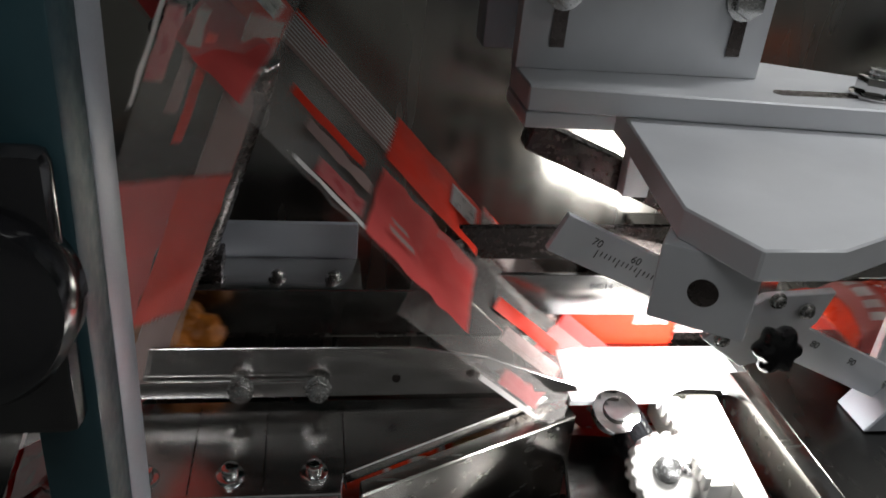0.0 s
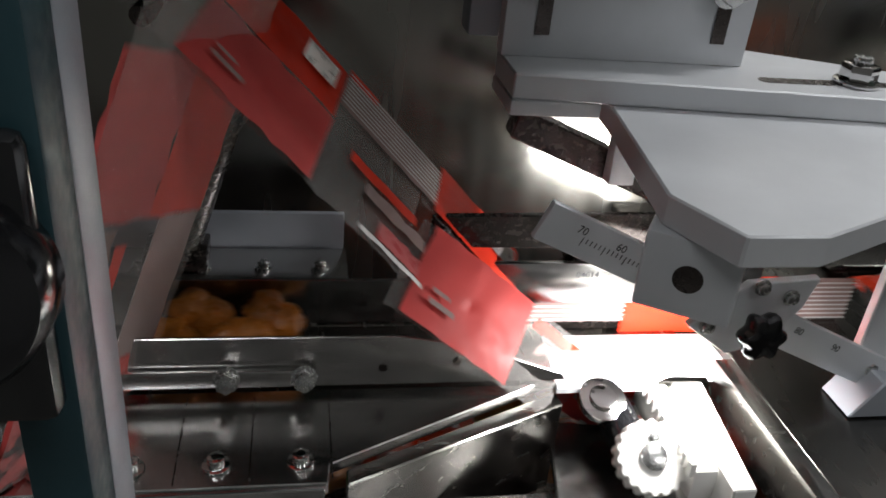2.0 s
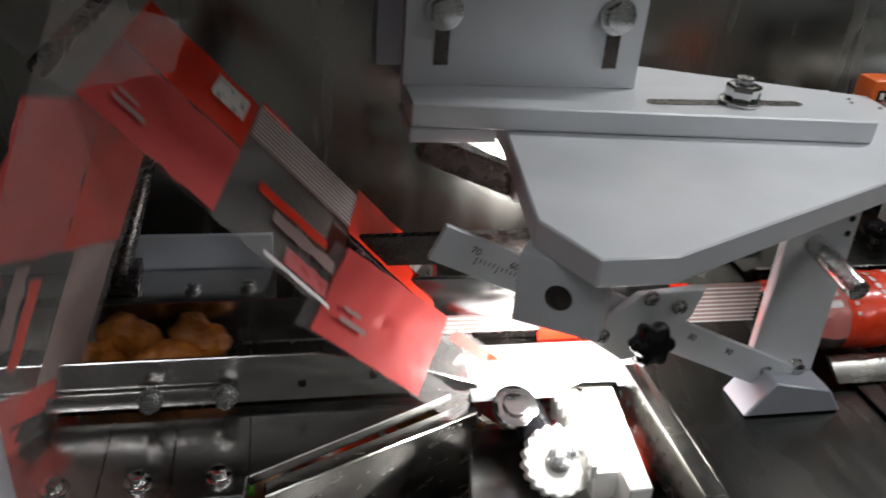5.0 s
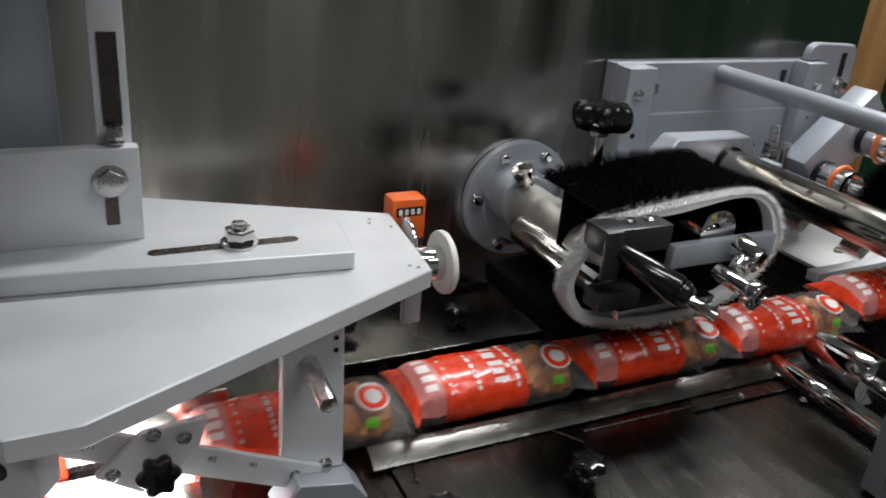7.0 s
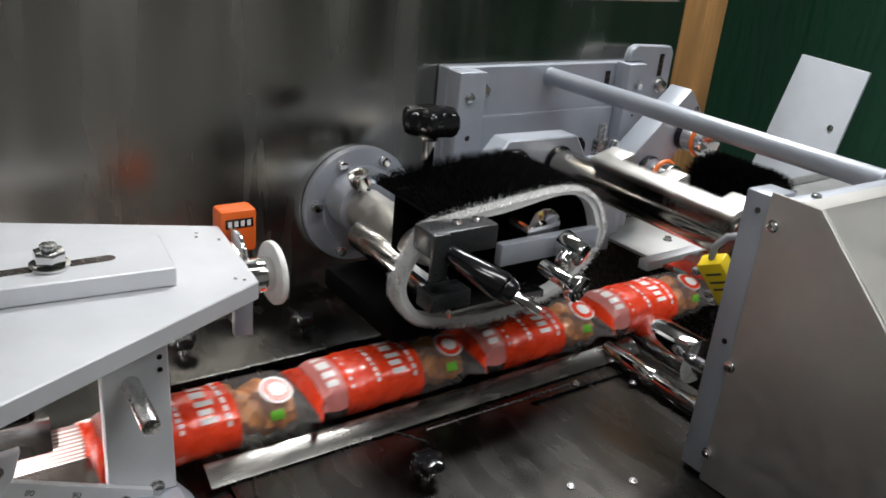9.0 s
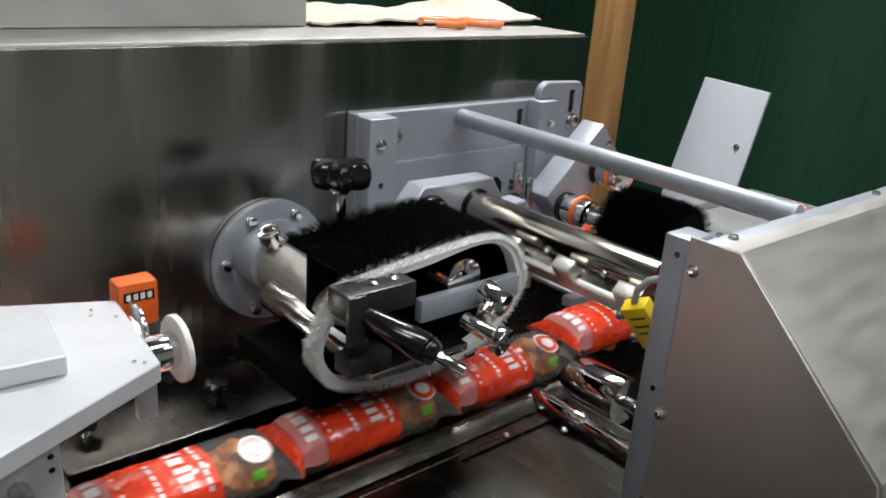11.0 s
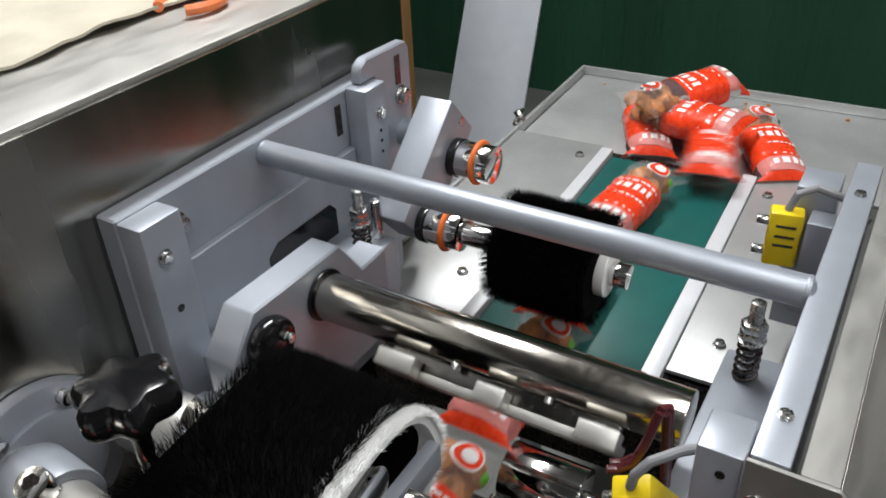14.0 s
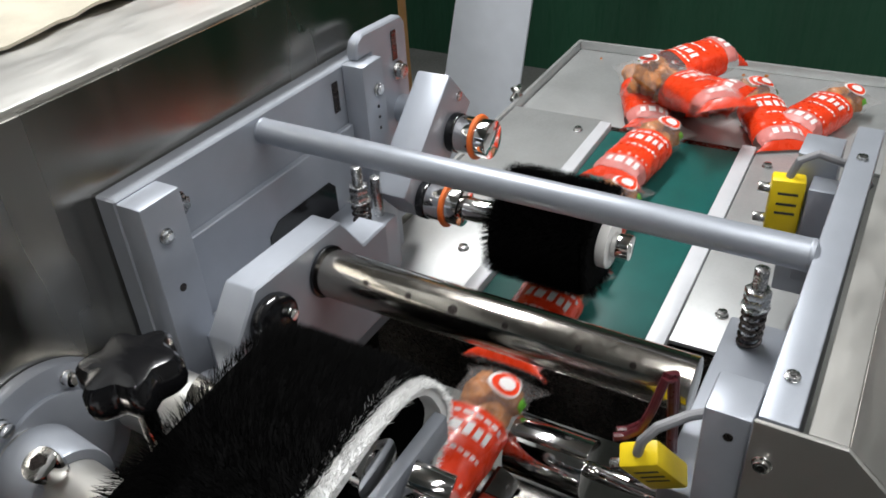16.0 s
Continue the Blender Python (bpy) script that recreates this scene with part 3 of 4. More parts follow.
# ---------- brush belt unit ----------
brush = thing("brush_unit", "black brush belt edged in white felt on a flanged arm", "brush unit", (0.747, 0.69, 1.10))
on(brush, "flange", cyl(cyl(bmesh.new(), (0.747, 0.689, 1.10), (0.747, 0.674, 1.10), 0.082, seg=56, bev=0.002), (0.747, 0.674, 1.10), (0.747, 0.668, 1.10), 0.058, seg=48, bev=0.002), ALU)
for a in (25, 62, 118, 174, 245, 300):
    p = (0.747 + 0.069 * math.cos(radians(a)), 0.674, 1.10 + 0.069 * math.sin(radians(a)))
    on(brush, "flange_bolt", bolt_mesh(bmesh.new(), p, (0, -1, 0), 0.0065, 0.009, 0.007, False), CHROME)
on(brush, "arm_tube", cyl(bmesh.new(), (0.722, 0.668, 1.120), (0.692, 0.42, 1.133), 0.0275, seg=40), SATIN)
on(brush, "collar", cyl(bmesh.new(), (0.7205, 0.655, 1.1205), (0.714, 0.60, 1.1235), 0.036, seg=40, bev=0.002), ALU)
on(brush, "sleeve", cyl(bmesh.new(), (0.707, 0.545, 1.1265), (0.699, 0.475, 1.130), 0.029, seg=40, bev=0.002), SATIN)
on(brush, "collar_bolt", cyl(cyl(bmesh.new(), (0.718, 0.60, 1.13), (0.704, 0.60, 1.160), 0.009), (0.704, 0.60, 1.158), (0.698, 0.598, 1.174), 0.0135), CHROME)
on(brush, "bolt_socket", cyl(bmesh.new(), (0.6982, 0.5982, 1.1736), (0.6977, 0.5979, 1.1746), 0.0072, seg=6, bev=0), DARKSTEEL)
# loop outline in the x-z plane
LOOP = [(0.665, 1.089), (0.636, 1.110), (0.627, 1.138), (0.647, 1.175), (0.672, 1.193), (0.746, 1.199), (0.827, 1.209), (0.866, 1.198), (0.886, 1.172), (0.889, 1.140), (0.839, 1.091), (0.744, 1.079)]


def loop_points(scale, shift=(0, 0)):
    cx, cz = 0.752, 1.15
    pts = []
    k = len(LOOP)
    for i in range(k):
        p0, p1, p2, p3 = (LOOP[(i + j - 1) % k] for j in range(4))
        for s in range(5):
            u = s / 5
            q = [0.5 * (2 * b + (c - a) * u + (2 * a - 5 * b + 4 * c - d) * u * u + (3 * b - a - 3 * c + d) * u ** 3) for a, b, c, d in zip(p0, p1, p2, p3)]
            d = Vector((q[0] - cx, q[1] - cz))
            d = d * (1 + scale / d.length)
            pts.append((cx + d.x + shift[0], cz + d.y + shift[1]))
    return pts


def band(y0, y1, inner, outer, left=0.0):
    t = bmesh.new()
    a, b = loop_points(inner), loop_points(outer)
    rows = [[t.verts.new((p[0], y, p[1])) for p in pts] for pts, y in ((a, y0), (b, y0), (b, y1), (a, y1))]
    n = len(a)
    for r in range(4):
        p, q = rows[r], rows[(r + 1) % 4]
        for i in range(n):
            if left and min(a[i][0], a[i - 1][0]) < left:
                continue
            t.faces.new((p[i - 1], p[i], q[i], q[i - 1]))
    bmesh.ops.recalc_face_normals(t, faces=t.faces)
    return t


def bristles(name, spots, length, parent, spread=0.35, seed=1, material=None):
    """Many thin tufts at (place, outward direction)."""
    rnd = random.Random(seed)
    verts, faces = [], []
    for p, d in spots:
        d = (Vector(d) + Vector([rnd.uniform(-spread, spread) for _ in range(3)])).normalized()
        side = d.orthogonal().normalized() * 0.0004
        side.rotate(Matrix.Rotation(rnd.uniform(0, 6.28), 3, d))
        l = length * rnd.uniform(0.75, 1.08)
        k = len(verts)
        verts += [p - side, p + side, p + d * l]
        faces.append((k, k + 1, k + 2))
    me = bpy.data.meshes.new(name)
    me.from_pydata([tuple(v) for v in verts], [], faces)
    me.materials.append(material or FUR)
    ob = new(name, me)
    ob.parent = parent
    return tagged(ob, kind="stuff")


on(brush, "brush_belt", band(0.380, 0.500, 0.0, 0.010, 0.668), FUR, "black brush belt")
on(brush, "felt_edge", band(0.366, 0.382, -0.001, 0.0075), FELT, "fluffy white felt edge")
on(brush, "inner_pad", box(bmesh.new(), 0.665, 0.84, 0.452, 0.4615, 1.085, 1.205, 0.004), FUR, "black inner pad")
on(brush, "under_brush", box(bmesh.new(), 0.628, 0.86, 0.386, 0.55, 1.052, 1.082, 0.009), FUR, "black lower brush")
rnd = random.Random(5)
outer = loop_points(0.010)
spots = []
for i in range(46000):
    j = rnd.randrange(len(outer))
    a, b = Vector(outer[j - 1]), Vector(outer[j])
    p = a.lerp(b, rnd.random())
    if p.x < 0.668:
        continue
    d = Vector((b - a).to_tuple()).normalized()
    out = Vector((p.x - 0.752, 0, p.y - 1.15)).normalized()
    y = rnd.uniform(0.377, 0.505)
    edge = -0.5 if y < 0.385 else (0.5 if y > 0.494 else 0)
    spots.append((Vector((p.x, y, p.y)) - brush.location, (out.x, edge, out.z)))
bristles("bristles", spots, 0.013, brush, 0.30)
fuzz = []
edge_line = loop_points(0.0065)
for i in range(14000):
    j = rnd.randrange(len(edge_line))
    p = Vector(edge_line[j - 1]).lerp(Vector(edge_line[j]), rnd.random())
    out = Vector((p.x - 0.752, 0, p.y - 1.15)).normalized()
    fuzz.append((Vector((p.x, rnd.uniform(0.364, 0.384), p.y)) - brush.location, (out.x, rnd.uniform(-1, 0.3), out.z)))
bristles("felt_fuzz", fuzz, 0.008, brush, 0.6, 8, FELT)
# frame, handle and chrome fittings in front
on(brush, "bearing_drum", cyl(bmesh.new(), (0.832, 0.655, 1.105), (0.832, 0.56, 1.105), 0.034, seg=40, bev=0.002), SATIN, "satin steel drum")
on(brush, "drum_end", cyl(bmesh.new(), (0.832, 0.5595, 1.105), (0.832, 0.54, 1.105), 0.026, seg=36, bev=0.006), BLACK)
on(brush, "frame_bar", box(bmesh.new(), -0.072, 0.072, -0.006, 0.006, -0.013, 0.013, 0.002, pose(0.812, 0.362, 1.152, 0, 0, 0)), ALU)
on(brush, "inner_roller", cyl(bmesh.new(), (0.812, 0.372, 1.168), (0.812, 0.54, 1.168), 0.024), CHROME)
on(brush, "lower_roller", cyl(bmesh.new(), (0.672, 0.375, 1.118), (0.672, 0.54, 1.118), 0.018), CHROME)
on(brush, "dark_box", box(box(bmesh.new(), 0.636, 0.718, 0.340, 0.374, 1.172, 1.199, 0.002), 0.634, 0.654, 0.334, 0.3395, 1.150, 1.200, 0.0015), GUNMETAL, "dark anodised clamp block on the frame")
on(brush, "lower_foot", box(bmesh.new(), 0.640, 0.690, 0.338, 0.366, 1.112, 1.132, 0.002), GUNMETAL)
for x in (0.676, 0.700):
    on(brush, "box_screw", bolt_mesh(bmesh.new(), (x, 0.357, 1.1992), (0, 0, 1), 0.005, 0.002, 0.006, False), CHROME)
on(brush, "under_plate", box(bmesh.new(), 0.672, 0.80, 0.345, 0.375, 1.096, 1.106, 0.001), STEEL)
on(brush, "handle", cyl(cyl(bmesh.new(), (0.656, 0.340, 1.178), (0.689, 0.287, 1.155), 0.0095, 0.0155, bev=0.003), (0.689, 0.287, 1.155), (0.695, 0.277, 1.150), 0.0155, 0.0105, bev=0.003), BLACK, "glossy black tapered handle")
on(brush, "handle_tip", cyl(bmesh.new(), (0.694, 0.279, 1.151), (0.712, 0.257, 1.139), 0.0058), CHROME)
on(brush, "chrome_clamp", cyl(cyl(bmesh.new(), (0.822, 0.352, 1.160), (0.828, 0.322, 1.152), 0.0145, seg=12), (0.815, 0.335, 1.152), (0.798, 0.322, 1.146), 0.009), CHROME)
on(brush, "chrome_knob", cyl(cyl(bmesh.new(), (0.776, 0.330, 1.146), (0.786, 0.284, 1.138), 0.0085), (0.785, 0.290, 1.139), (0.787, 0.279, 1.137), 0.0150), CHROME)
on(brush, "knob_socket", cyl(bmesh.new(), (0.787, 0.2788, 1.137), (0.7872, 0.2780, 1.1369), 0.004, seg=6, bev=0), DARKSTEEL)
bm = cyl(bmesh.new(), (0.742, 0.512, 1.15), (0.742, 0.512, 1.248), 0.007)
on(brush, "knob_stem", bm, CHROME)
star_knob((0.742, 0.512, 1.238), 0.035, (0, 0.05, 1), 0.008, 6)

# ---------- rear bearing plate ----------
rear = thing("rear_bearing_plate", "blue-grey aluminium bearing plate bolted to the cabinet", "bearing plate", (1.08, 0.68, 1.15))
on(rear, "slab", prism(bmesh.new(), [(0.869, 0.98), (1.288, 0.98), (1.288, 1.289), (0.869, 1.289)], 0.664, 0.689, "y", 0.002), ALU)
on(rear, "left_block", box(bmesh.new(), 0.869, 0.915, 0.634, 0.6635, 0.99, 1.287, 0.002), ALU)
on(rear, "right_block", box(bmesh.new(), 1.196, 1.236, 0.634, 0.6635, 1.0, 1.290, 0.002), ALU)
on(rear, "ear", prism(bmesh.new(), [(1.237, 1.05), (1.312, 1.05), (1.312, 1.304), (1.304, 1.314), (1.225, 1.317), (1.213, 1.311), (1.209, 1.300), (1.209, 1.2905), (1.237, 1.2905)], 0.650, 0.6638, "y", 0.002), ALU)
on(rear, "lower_slab", prism(bmesh.new(), [(0.916, 0.99), (1.195, 0.99), (1.195, 1.219), (0.916, 1.218)], 0.655, 0.6637, "y", 0.0012), ALU)
on(rear, "opening", prism(bmesh.new(), [(1.028, 1.105), (1.138, 1.105), (1.145, 1.115), (1.145, 1.162), (1.135, 1.172), (1.045, 1.172), (1.028, 1.160)], 0.6538, 0.6548, "y", 0), BLACK, "dark opening")
for x, z, y in ((0.887, 1.2525, 0.6335), (1.220, 1.256, 0.6335), (0.892, 1.05, 0.6335)):
    on(rear, "socket_screw", bolt_mesh(bmesh.new(), (x, y, z), (0, -1, 0), 0.006, 0.004, 0.0075, False), ZINC)
for x, z, y in ((0.930, 1.2545, 0.6635), (1.288, 1.251, 0.6495)):
    on(rear, "hex_bolt", bolt_mesh(bmesh.new(), (x, y, z), (0, -1, 0), 0.009, 0.008, 0.012), ZINC)
for x, z in ((1.180, 1.257),):
    on(rear, "slot", box(bmesh.new(), x - 0.005, x + 0.005, 0.6628, 0.6637, z - 0.018, z + 0.018, 0), DARKSTEEL)
on(rear, "ear_slot", box(bmesh.new(), 1.279, 1.289, 0.6488, 0.6498, 1.266, 1.302, 0), DARKSTEEL)
for z in (1.245, 1.232, 1.218):
    on(rear, "pin_hole", cyl(bmesh.new(), (1.219, 0.6332, z - 0.010), (1.219, 0.6342, z - 0.010), 0.002, seg=10, bev=0), DARKSTEEL)
on(rear, "pin_hole", cyl(bmesh.new(), (0.890, 0.6332, 1.195), (0.890, 0.6342, 1.195), 0.004, seg=10, bev=0), DARKSTEEL)
on(rear, "bearing_block", prism(bmesh.new(), [(0.864, 1.06), (0.864, 1.176), (0.897, 1.214), (1.021, 1.212), (1.053, 1.166), (1.095, 1.168), (1.095, 1.06)], 0.550, 0.585, "y", 0.002), ALU)
on(rear, "carriage", box(bmesh.new(), 0.90, 1.165, 0.586, 0.654, 1.0, 1.130, 0.002), ALU)
on(rear, "shaft_ring", cyl(bmesh.new(), (0.990, 0.550, 1.174), (0.990, 0.546, 1.174), 0.0262, seg=40), BLACK)
on(rear, "oval_cap", cyl(bmesh.new(), (0.904, 0.5495, 1.178), (0.904, 0.534, 1.178), 0.0265, seg=32, bev=0.005), BLACK, "glossy black cap with two screws")
for p in ((0.916, 1.181), (0.887, 1.173)):
    on(rear, "cap_screw", bolt_mesh(bmesh.new(), (p[0], 0.5335, p[1]), (0, -1, 0), 0.005, 0.005, 0.005, False), CHROME)


def spring_bolt(at, h):
    s = thing("spring_bolt", "threaded bolt with two hexagon nuts and a steel coil spring", "spring bolt", at, "spring bolts")
    part("stud", cyl(bmesh.new(), (0, 0, -0.02), (0, 0, h), 0.0058, seg=20), ZINC, s)
    bm = bmesh.new()
    for i in range(int(h * 0.36 / 0.0013)):
        z = h - 0.0008 - i * 0.0013
        cyl(bm, (0, 0, z - 0.0004), (0, 0, z), 0.0064, seg=14, bev=0)
    part("thread", bm, ZINC, s)
    part("nut", cyl(bmesh.new(), (0, 0, h * 0.58), (0, 0, h * 0.70), 0.0115, seg=6), ZINC, s)
    part("nut", cyl(bmesh.new(), (0, 0, h * 0.46), (0, 0, h * 0.572), 0.0115, seg=6), ZINC, s)
    part("washer", cyl(bmesh.new(), (0, 0, h * 0.43), (0, 0, h * 0.457), 0.0125), ZINC, s)
    pts = [(0.0095 * math.cos(a), 0.0095 * math.sin(a), -0.012 + (h * 0.43 + 0.01) * i / 80) for i, a in ((i, 2 * math.pi * i / 16) for i in range(81))]
    part("spring", pipe(bmesh.new(), pts, 0.0019, 8), DARKSTEEL, s)
    return s


spring_bolt((1.128, 0.607, 1.131), 0.076)
spring_bolt((1.116, 0.177, 1.138), 0.072)
peg = thing("guide_peg", "small round steel peg beside the spring", "peg", (1.157, 0.605, 1.15))
part("peg_body", cyl(cyl(bmesh.new(), (0, 0, -0.03), (0, 0, 0.030), 0.0065), (0, 0, 0.0298), (0, 0, 0.0305), 0.0035), ZINC, peg)

# ---------- front bearing plate, guard and cross bar ----------
front = thing("front_bearing_plate", "blue-grey aluminium bearing plate on the operator side", "bearing plate", (1.07, 0.15, 1.0))
on(front, "plate", box(bmesh.new(), 0.872, 1.283, 0.115, 0.138, 0.969, 1.276, 0.002), ALU)
on(front, "end_block", box(bmesh.new(), 0.862, 0.898, 0.1385, 0.166, 0.972, 1.279, 0.002), ALU)
on(front, "bearing_block", box(bmesh.new(), 0.925, 1.150, 0.1385, 0.200, 1.04, 1.126, 0.002), ALU)
for x in (0.912, 1.216):
    on(front, "top_screw", bolt_mesh(bmesh.new(), (x, 0.1265, 1.276), (0, 0, 1), 0.0045, 0.002, 0.005, False), ZINC)
on(front, "side_hole", cyl(bmesh.new(), (0.8612, 0.150, 1.262), (0.8622, 0.150, 1.262), 0.003, seg=12, bev=0), DARKSTEEL)
on(front, "side_hole", cyl(bmesh.new(), (0.8612, 0.150, 1.125), (0.8622, 0.150, 1.125), 0.003, seg=12, bev=0), DARKSTEEL)

guard = thing("sheet_guard", "folded stainless sheet guard with brushed scratches", "guard", (1.07, 0.05, 1.0))
prof = [(0.138, 0.969), (0.138, 1.284), (0.089, 1.284), (-0.06, 1.140), (-0.10, 0.969)]
on(guard, "end_sheet", prism(bmesh.new(), prof, 0.8585, 0.8615, "x", 0.0005), SATIN)
on(guard, "top_sheet", prism(bmesh.new(), [(0.110, 1.284), (0.0895, 1.284), (0.0895, 1.281), (0.110, 1.281)], 0.8618, 1.36, "x", 0.0004), SATIN)
on(guard, "slope_sheet", prism(bmesh.new(), [(0.089, 1.284), (-0.062, 1.142), (-0.060, 1.139), (0.089, 1.280)], 0.8618, 1.36, "x", 0.0004), SATIN)
on(guard, "front_sheet", prism(bmesh.new(), [(-0.0625, 1.1415), (-0.103, 0.969), (-0.100, 0.969), (-0.060, 1.139)], 0.8618, 1.36, "x", 0.0004), SATIN)
for y, z in ((0.131, 1.2545), (0.137, 1.105), (0.137, 1.003)):
    on(guard, "guard_screw", bolt_mesh(bmesh.new(), (0.8584, y - 0.002, z), (-1, 0, 0), 0.0048, 0.003, 0.006, False), CHROME)
rod = thing("cross_bar", "grey round aluminium bar between the two bearing plates", "bar", (1.057, 0.40, 1.271))
part("bar", cyl(bmesh.new(), (0, -0.263, 0), (0, 0.265, 0), 0.0128, seg=36), ALU, rod)
for y in (-0.2600, 0.2630):
    part("end_collar", cyl(bmesh.new(), (0, y - 0.002, 0), (0, y + 0.001, 0), 0.0132, seg=36), ALU, rod)

# ---------- rotating cutter ----------
cutter = thing("cutter_shaft", "polished cutter shaft with drilled holes and a notched jaw", "cutter shaft", (0.990, 0.37, 1.174))
part("shaft", cyl(bmesh.new(), (0, -0.175, 0), (0, 0.177, 0), 0.0235, seg=48), NICKEL, cutter)
for i, y in enumerate((-0.13, -0.085, -0.02, 0.03, 0.075, 0.12)):
    part("bore", cyl(bmesh.new(), (0, y, 0.0230), (0, y, 0.0238), 0.0045 if i == 3 else 0.003, seg=14, bev=0), DARKSTEEL, cutter)
part("jaw_holder", box(bmesh.new(), 0.001, 0.017, -0.128, 0.088, -0.0372, -0.012, 0.001), LIP, cutter)
part("sealing_jaw", box(bmesh.new(), -0.001, 0.020, -0.133, 0.090, -0.046, -0.0374, 0.0008), SATIN, cutter, "bright notched sealing jaw")
for y0, y1 in ((-0.133, -0.099), (-0.035, -0.008), (0.053, 0.090)):
    part("jaw_tooth", box(bmesh.new(), -0.022, -0.0012, y0, y1, -0.046, -0.030, 0.0008), SATIN, cutter)
for y in (-0.068, 0.020):
    part("jaw_screw", bolt_mesh(bmesh.new(), (-0.009, y, -0.0215), (0, 0, -1), 0.004, 0.004, 0.005, False), CHROME, cutter)
lead = thing("heater_cable", "dark red braided heater cable at the cutter shaft's end", "cable", (0.93, 0.21, 1.20))
for dx in (0.0, 0.007):
    on(lead, "strand", pipe(bmesh.new(), [(0.955 + dx, 0.199, 1.126), (0.945 + dx, 0.203, 1.215), (0.934 + dx, 0.206, 1.222), (0.925 + dx, 0.210, 1.200), (0.922 + dx, 0.216, 1.180), (0.918 + dx, 0.226, 1.172), (0.914 + dx, 0.233, 1.172)], 0.0034, 10), MAROON)
lower = thing("lower_cutter_shaft", "polished lower cutter shaft below the film", "cutter shaft", (0.985, 0.37, 0.885))
part("shaft", cyl(bmesh.new(), (0, -0.19, 0), (0, 0.20, 0), 0.025, seg=40), CHROME, lower)
part("jaw_holder", box(bmesh.new(), -0.028, 0.028, -0.10, 0.10, 0.018, 0.062, 0.002), STEEL, lower)
for y0, x0, r in ((0.285, 0.950, 0.012), (0.29, 1.036, 0.031)):
    roll = thing("feed_roller", "short polished steel roller beside the film tube", "roller", (x0, y0, 0.980), "feed rollers")
    part("roll", cyl(bmesh.new(), (0, 0.0, 0), (0, 0.083, 0), r, seg=40), CHROME, roll)
    part("journal", cyl(bmesh.new(), (0, -0.145, 0), (0, 0.0, 0), 0.009), CHROME, roll)

# ---------- outfeed brush roller ----------
oroll = thing("brush_roller", "black bristle roller on a steel spindle over the belt", "brush roller", (1.20, 0.40, 1.138))
part("core", cyl(bmesh.new(), (0, -0.052, 0), (0, 0.058, 0), 0.052, seg=40), FUR, oroll)
part("end_disc", cyl(bmesh.new(), (0, -0.064, 0), (0, -0.053, 0), 0.027, seg=36), WHITE, oroll, "white plastic end disc")
part("end_nut", cyl(cyl(bmesh.new(), (0, -0.084, 0), (0, -0.0645, 0), 0.0135, seg=30), (0, -0.0845, 0), (0, -0.0835, 0), 0.005, seg=6, bev=0), CHROME, oroll)
part("spindle", cyl(bmesh.new(), (0, 0.059, 0), (0, 0.17, 0), 0.014), CHROME, oroll)
spots = []
for i in range(26000):
    a = rnd.uniform(0, 2 * math.pi)
    y = rnd.uniform(-0.053, 0.059)
    edge = -0.6 if y < -0.046 else (0.6 if y > 0.052 else 0)
    spots.append((Vector((0.052 * math.cos(a), y, 0.052 * math.sin(a))), (math.cos(a), edge, math.sin(a))))
bristles("bristles", spots, 0.015, oroll, 0.3, 3)
holder = thing("roller_arm", "slanted aluminium arm that carries two ringed rollers", "bracket", (1.27, 0.62, 1.16))
bm = box(bmesh.new(), -0.078, 0.078, -0.022, 0.022, -0.036, 0.036, 0.003)
bmesh.ops.transform(bm, matrix=pose(1.240, 0.590, 1.184, 0, 0, 0) @ pose(0, 0, 0, 0, -42, 0), verts=bm.verts)
on(holder, "arm_block", bm, ALU)
on(holder, "spacer", cyl(bmesh.new(), (1.29, 0.61, 1.20), (1.29, 0.664, 1.20), 0.018), ALU)
on(holder, "pin", cyl(bmesh.new(), (1.292, 0.5665, 1.229), (1.292, 0.569, 1.229), 0.006), ZINC)
for x, z in ((1.274, 1.190), (1.20, 1.138)):
    on(holder, "black_washer", cyl(bmesh.new(), (x, 0.5675, z), (x, 0.557, z), 0.024), BLACK)
    on(holder, "ring_roller", cyl(bmesh.new(), (x, 0.557, z), (x, 0.514, z), 0.023, seg=36), CHROME)
    bm = bmesh.new()
    ring = [(x + 0.0245 * math.cos(a), 0.533, z + 0.0245 * math.sin(a)) for a in (2 * math.pi * i / 32 for i in range(33))]
    on(holder, "orange_ring", pipe(bm, ring, 0.0032, 8), RUBBER, "orange rubber drive ring")

# ---------- outfeed belt and collecting table ----------
conv = thing("outfeed_conveyor", "green outfeed belt between bare metal side plates", "conveyor", (1.5, 0.43, 0.98))
skew = pose(1.22, 0.408, 0, 0, 0, 1.5)


def skewed(bm):
    bmesh.ops.transform(bm, matrix=skew, verts=bm.verts)
    return bm


on(conv, "belt", skewed(box(bmesh.new(), 0.005, 0.520, -0.107, 0.107, 0.985, 0.992, 0.002)), BELT, "dark green belt")
on(conv, "left_side_plate", skewed(box(bmesh.new(), 0.0, 0.545, 0.1305, 0.2955, 0.990, 0.996)), SHEET)
on(conv, "right_side_plate", skewed(box(bmesh.new(), 0.02, 0.545, -0.29, -0.1325, 0.990, 0.996)), SHEET)
on(conv, "left_rail", skewed(box(bmesh.new(), -0.03, 0.53, 0.109, 0.129, 0.985, 1.001)), ALU_LIGHT)
on(conv, "right_rail", skewed(box(bmesh.new(), -0.03, 0.53, -0.131, -0.109, 0.985, 1.001)), ALU_LIGHT)
on(conv, "under_box", skewed(box(bmesh.new(), 0.02, 0.55, -0.29, 0.29, 0.80, 0.984)), DARKSTEEL)
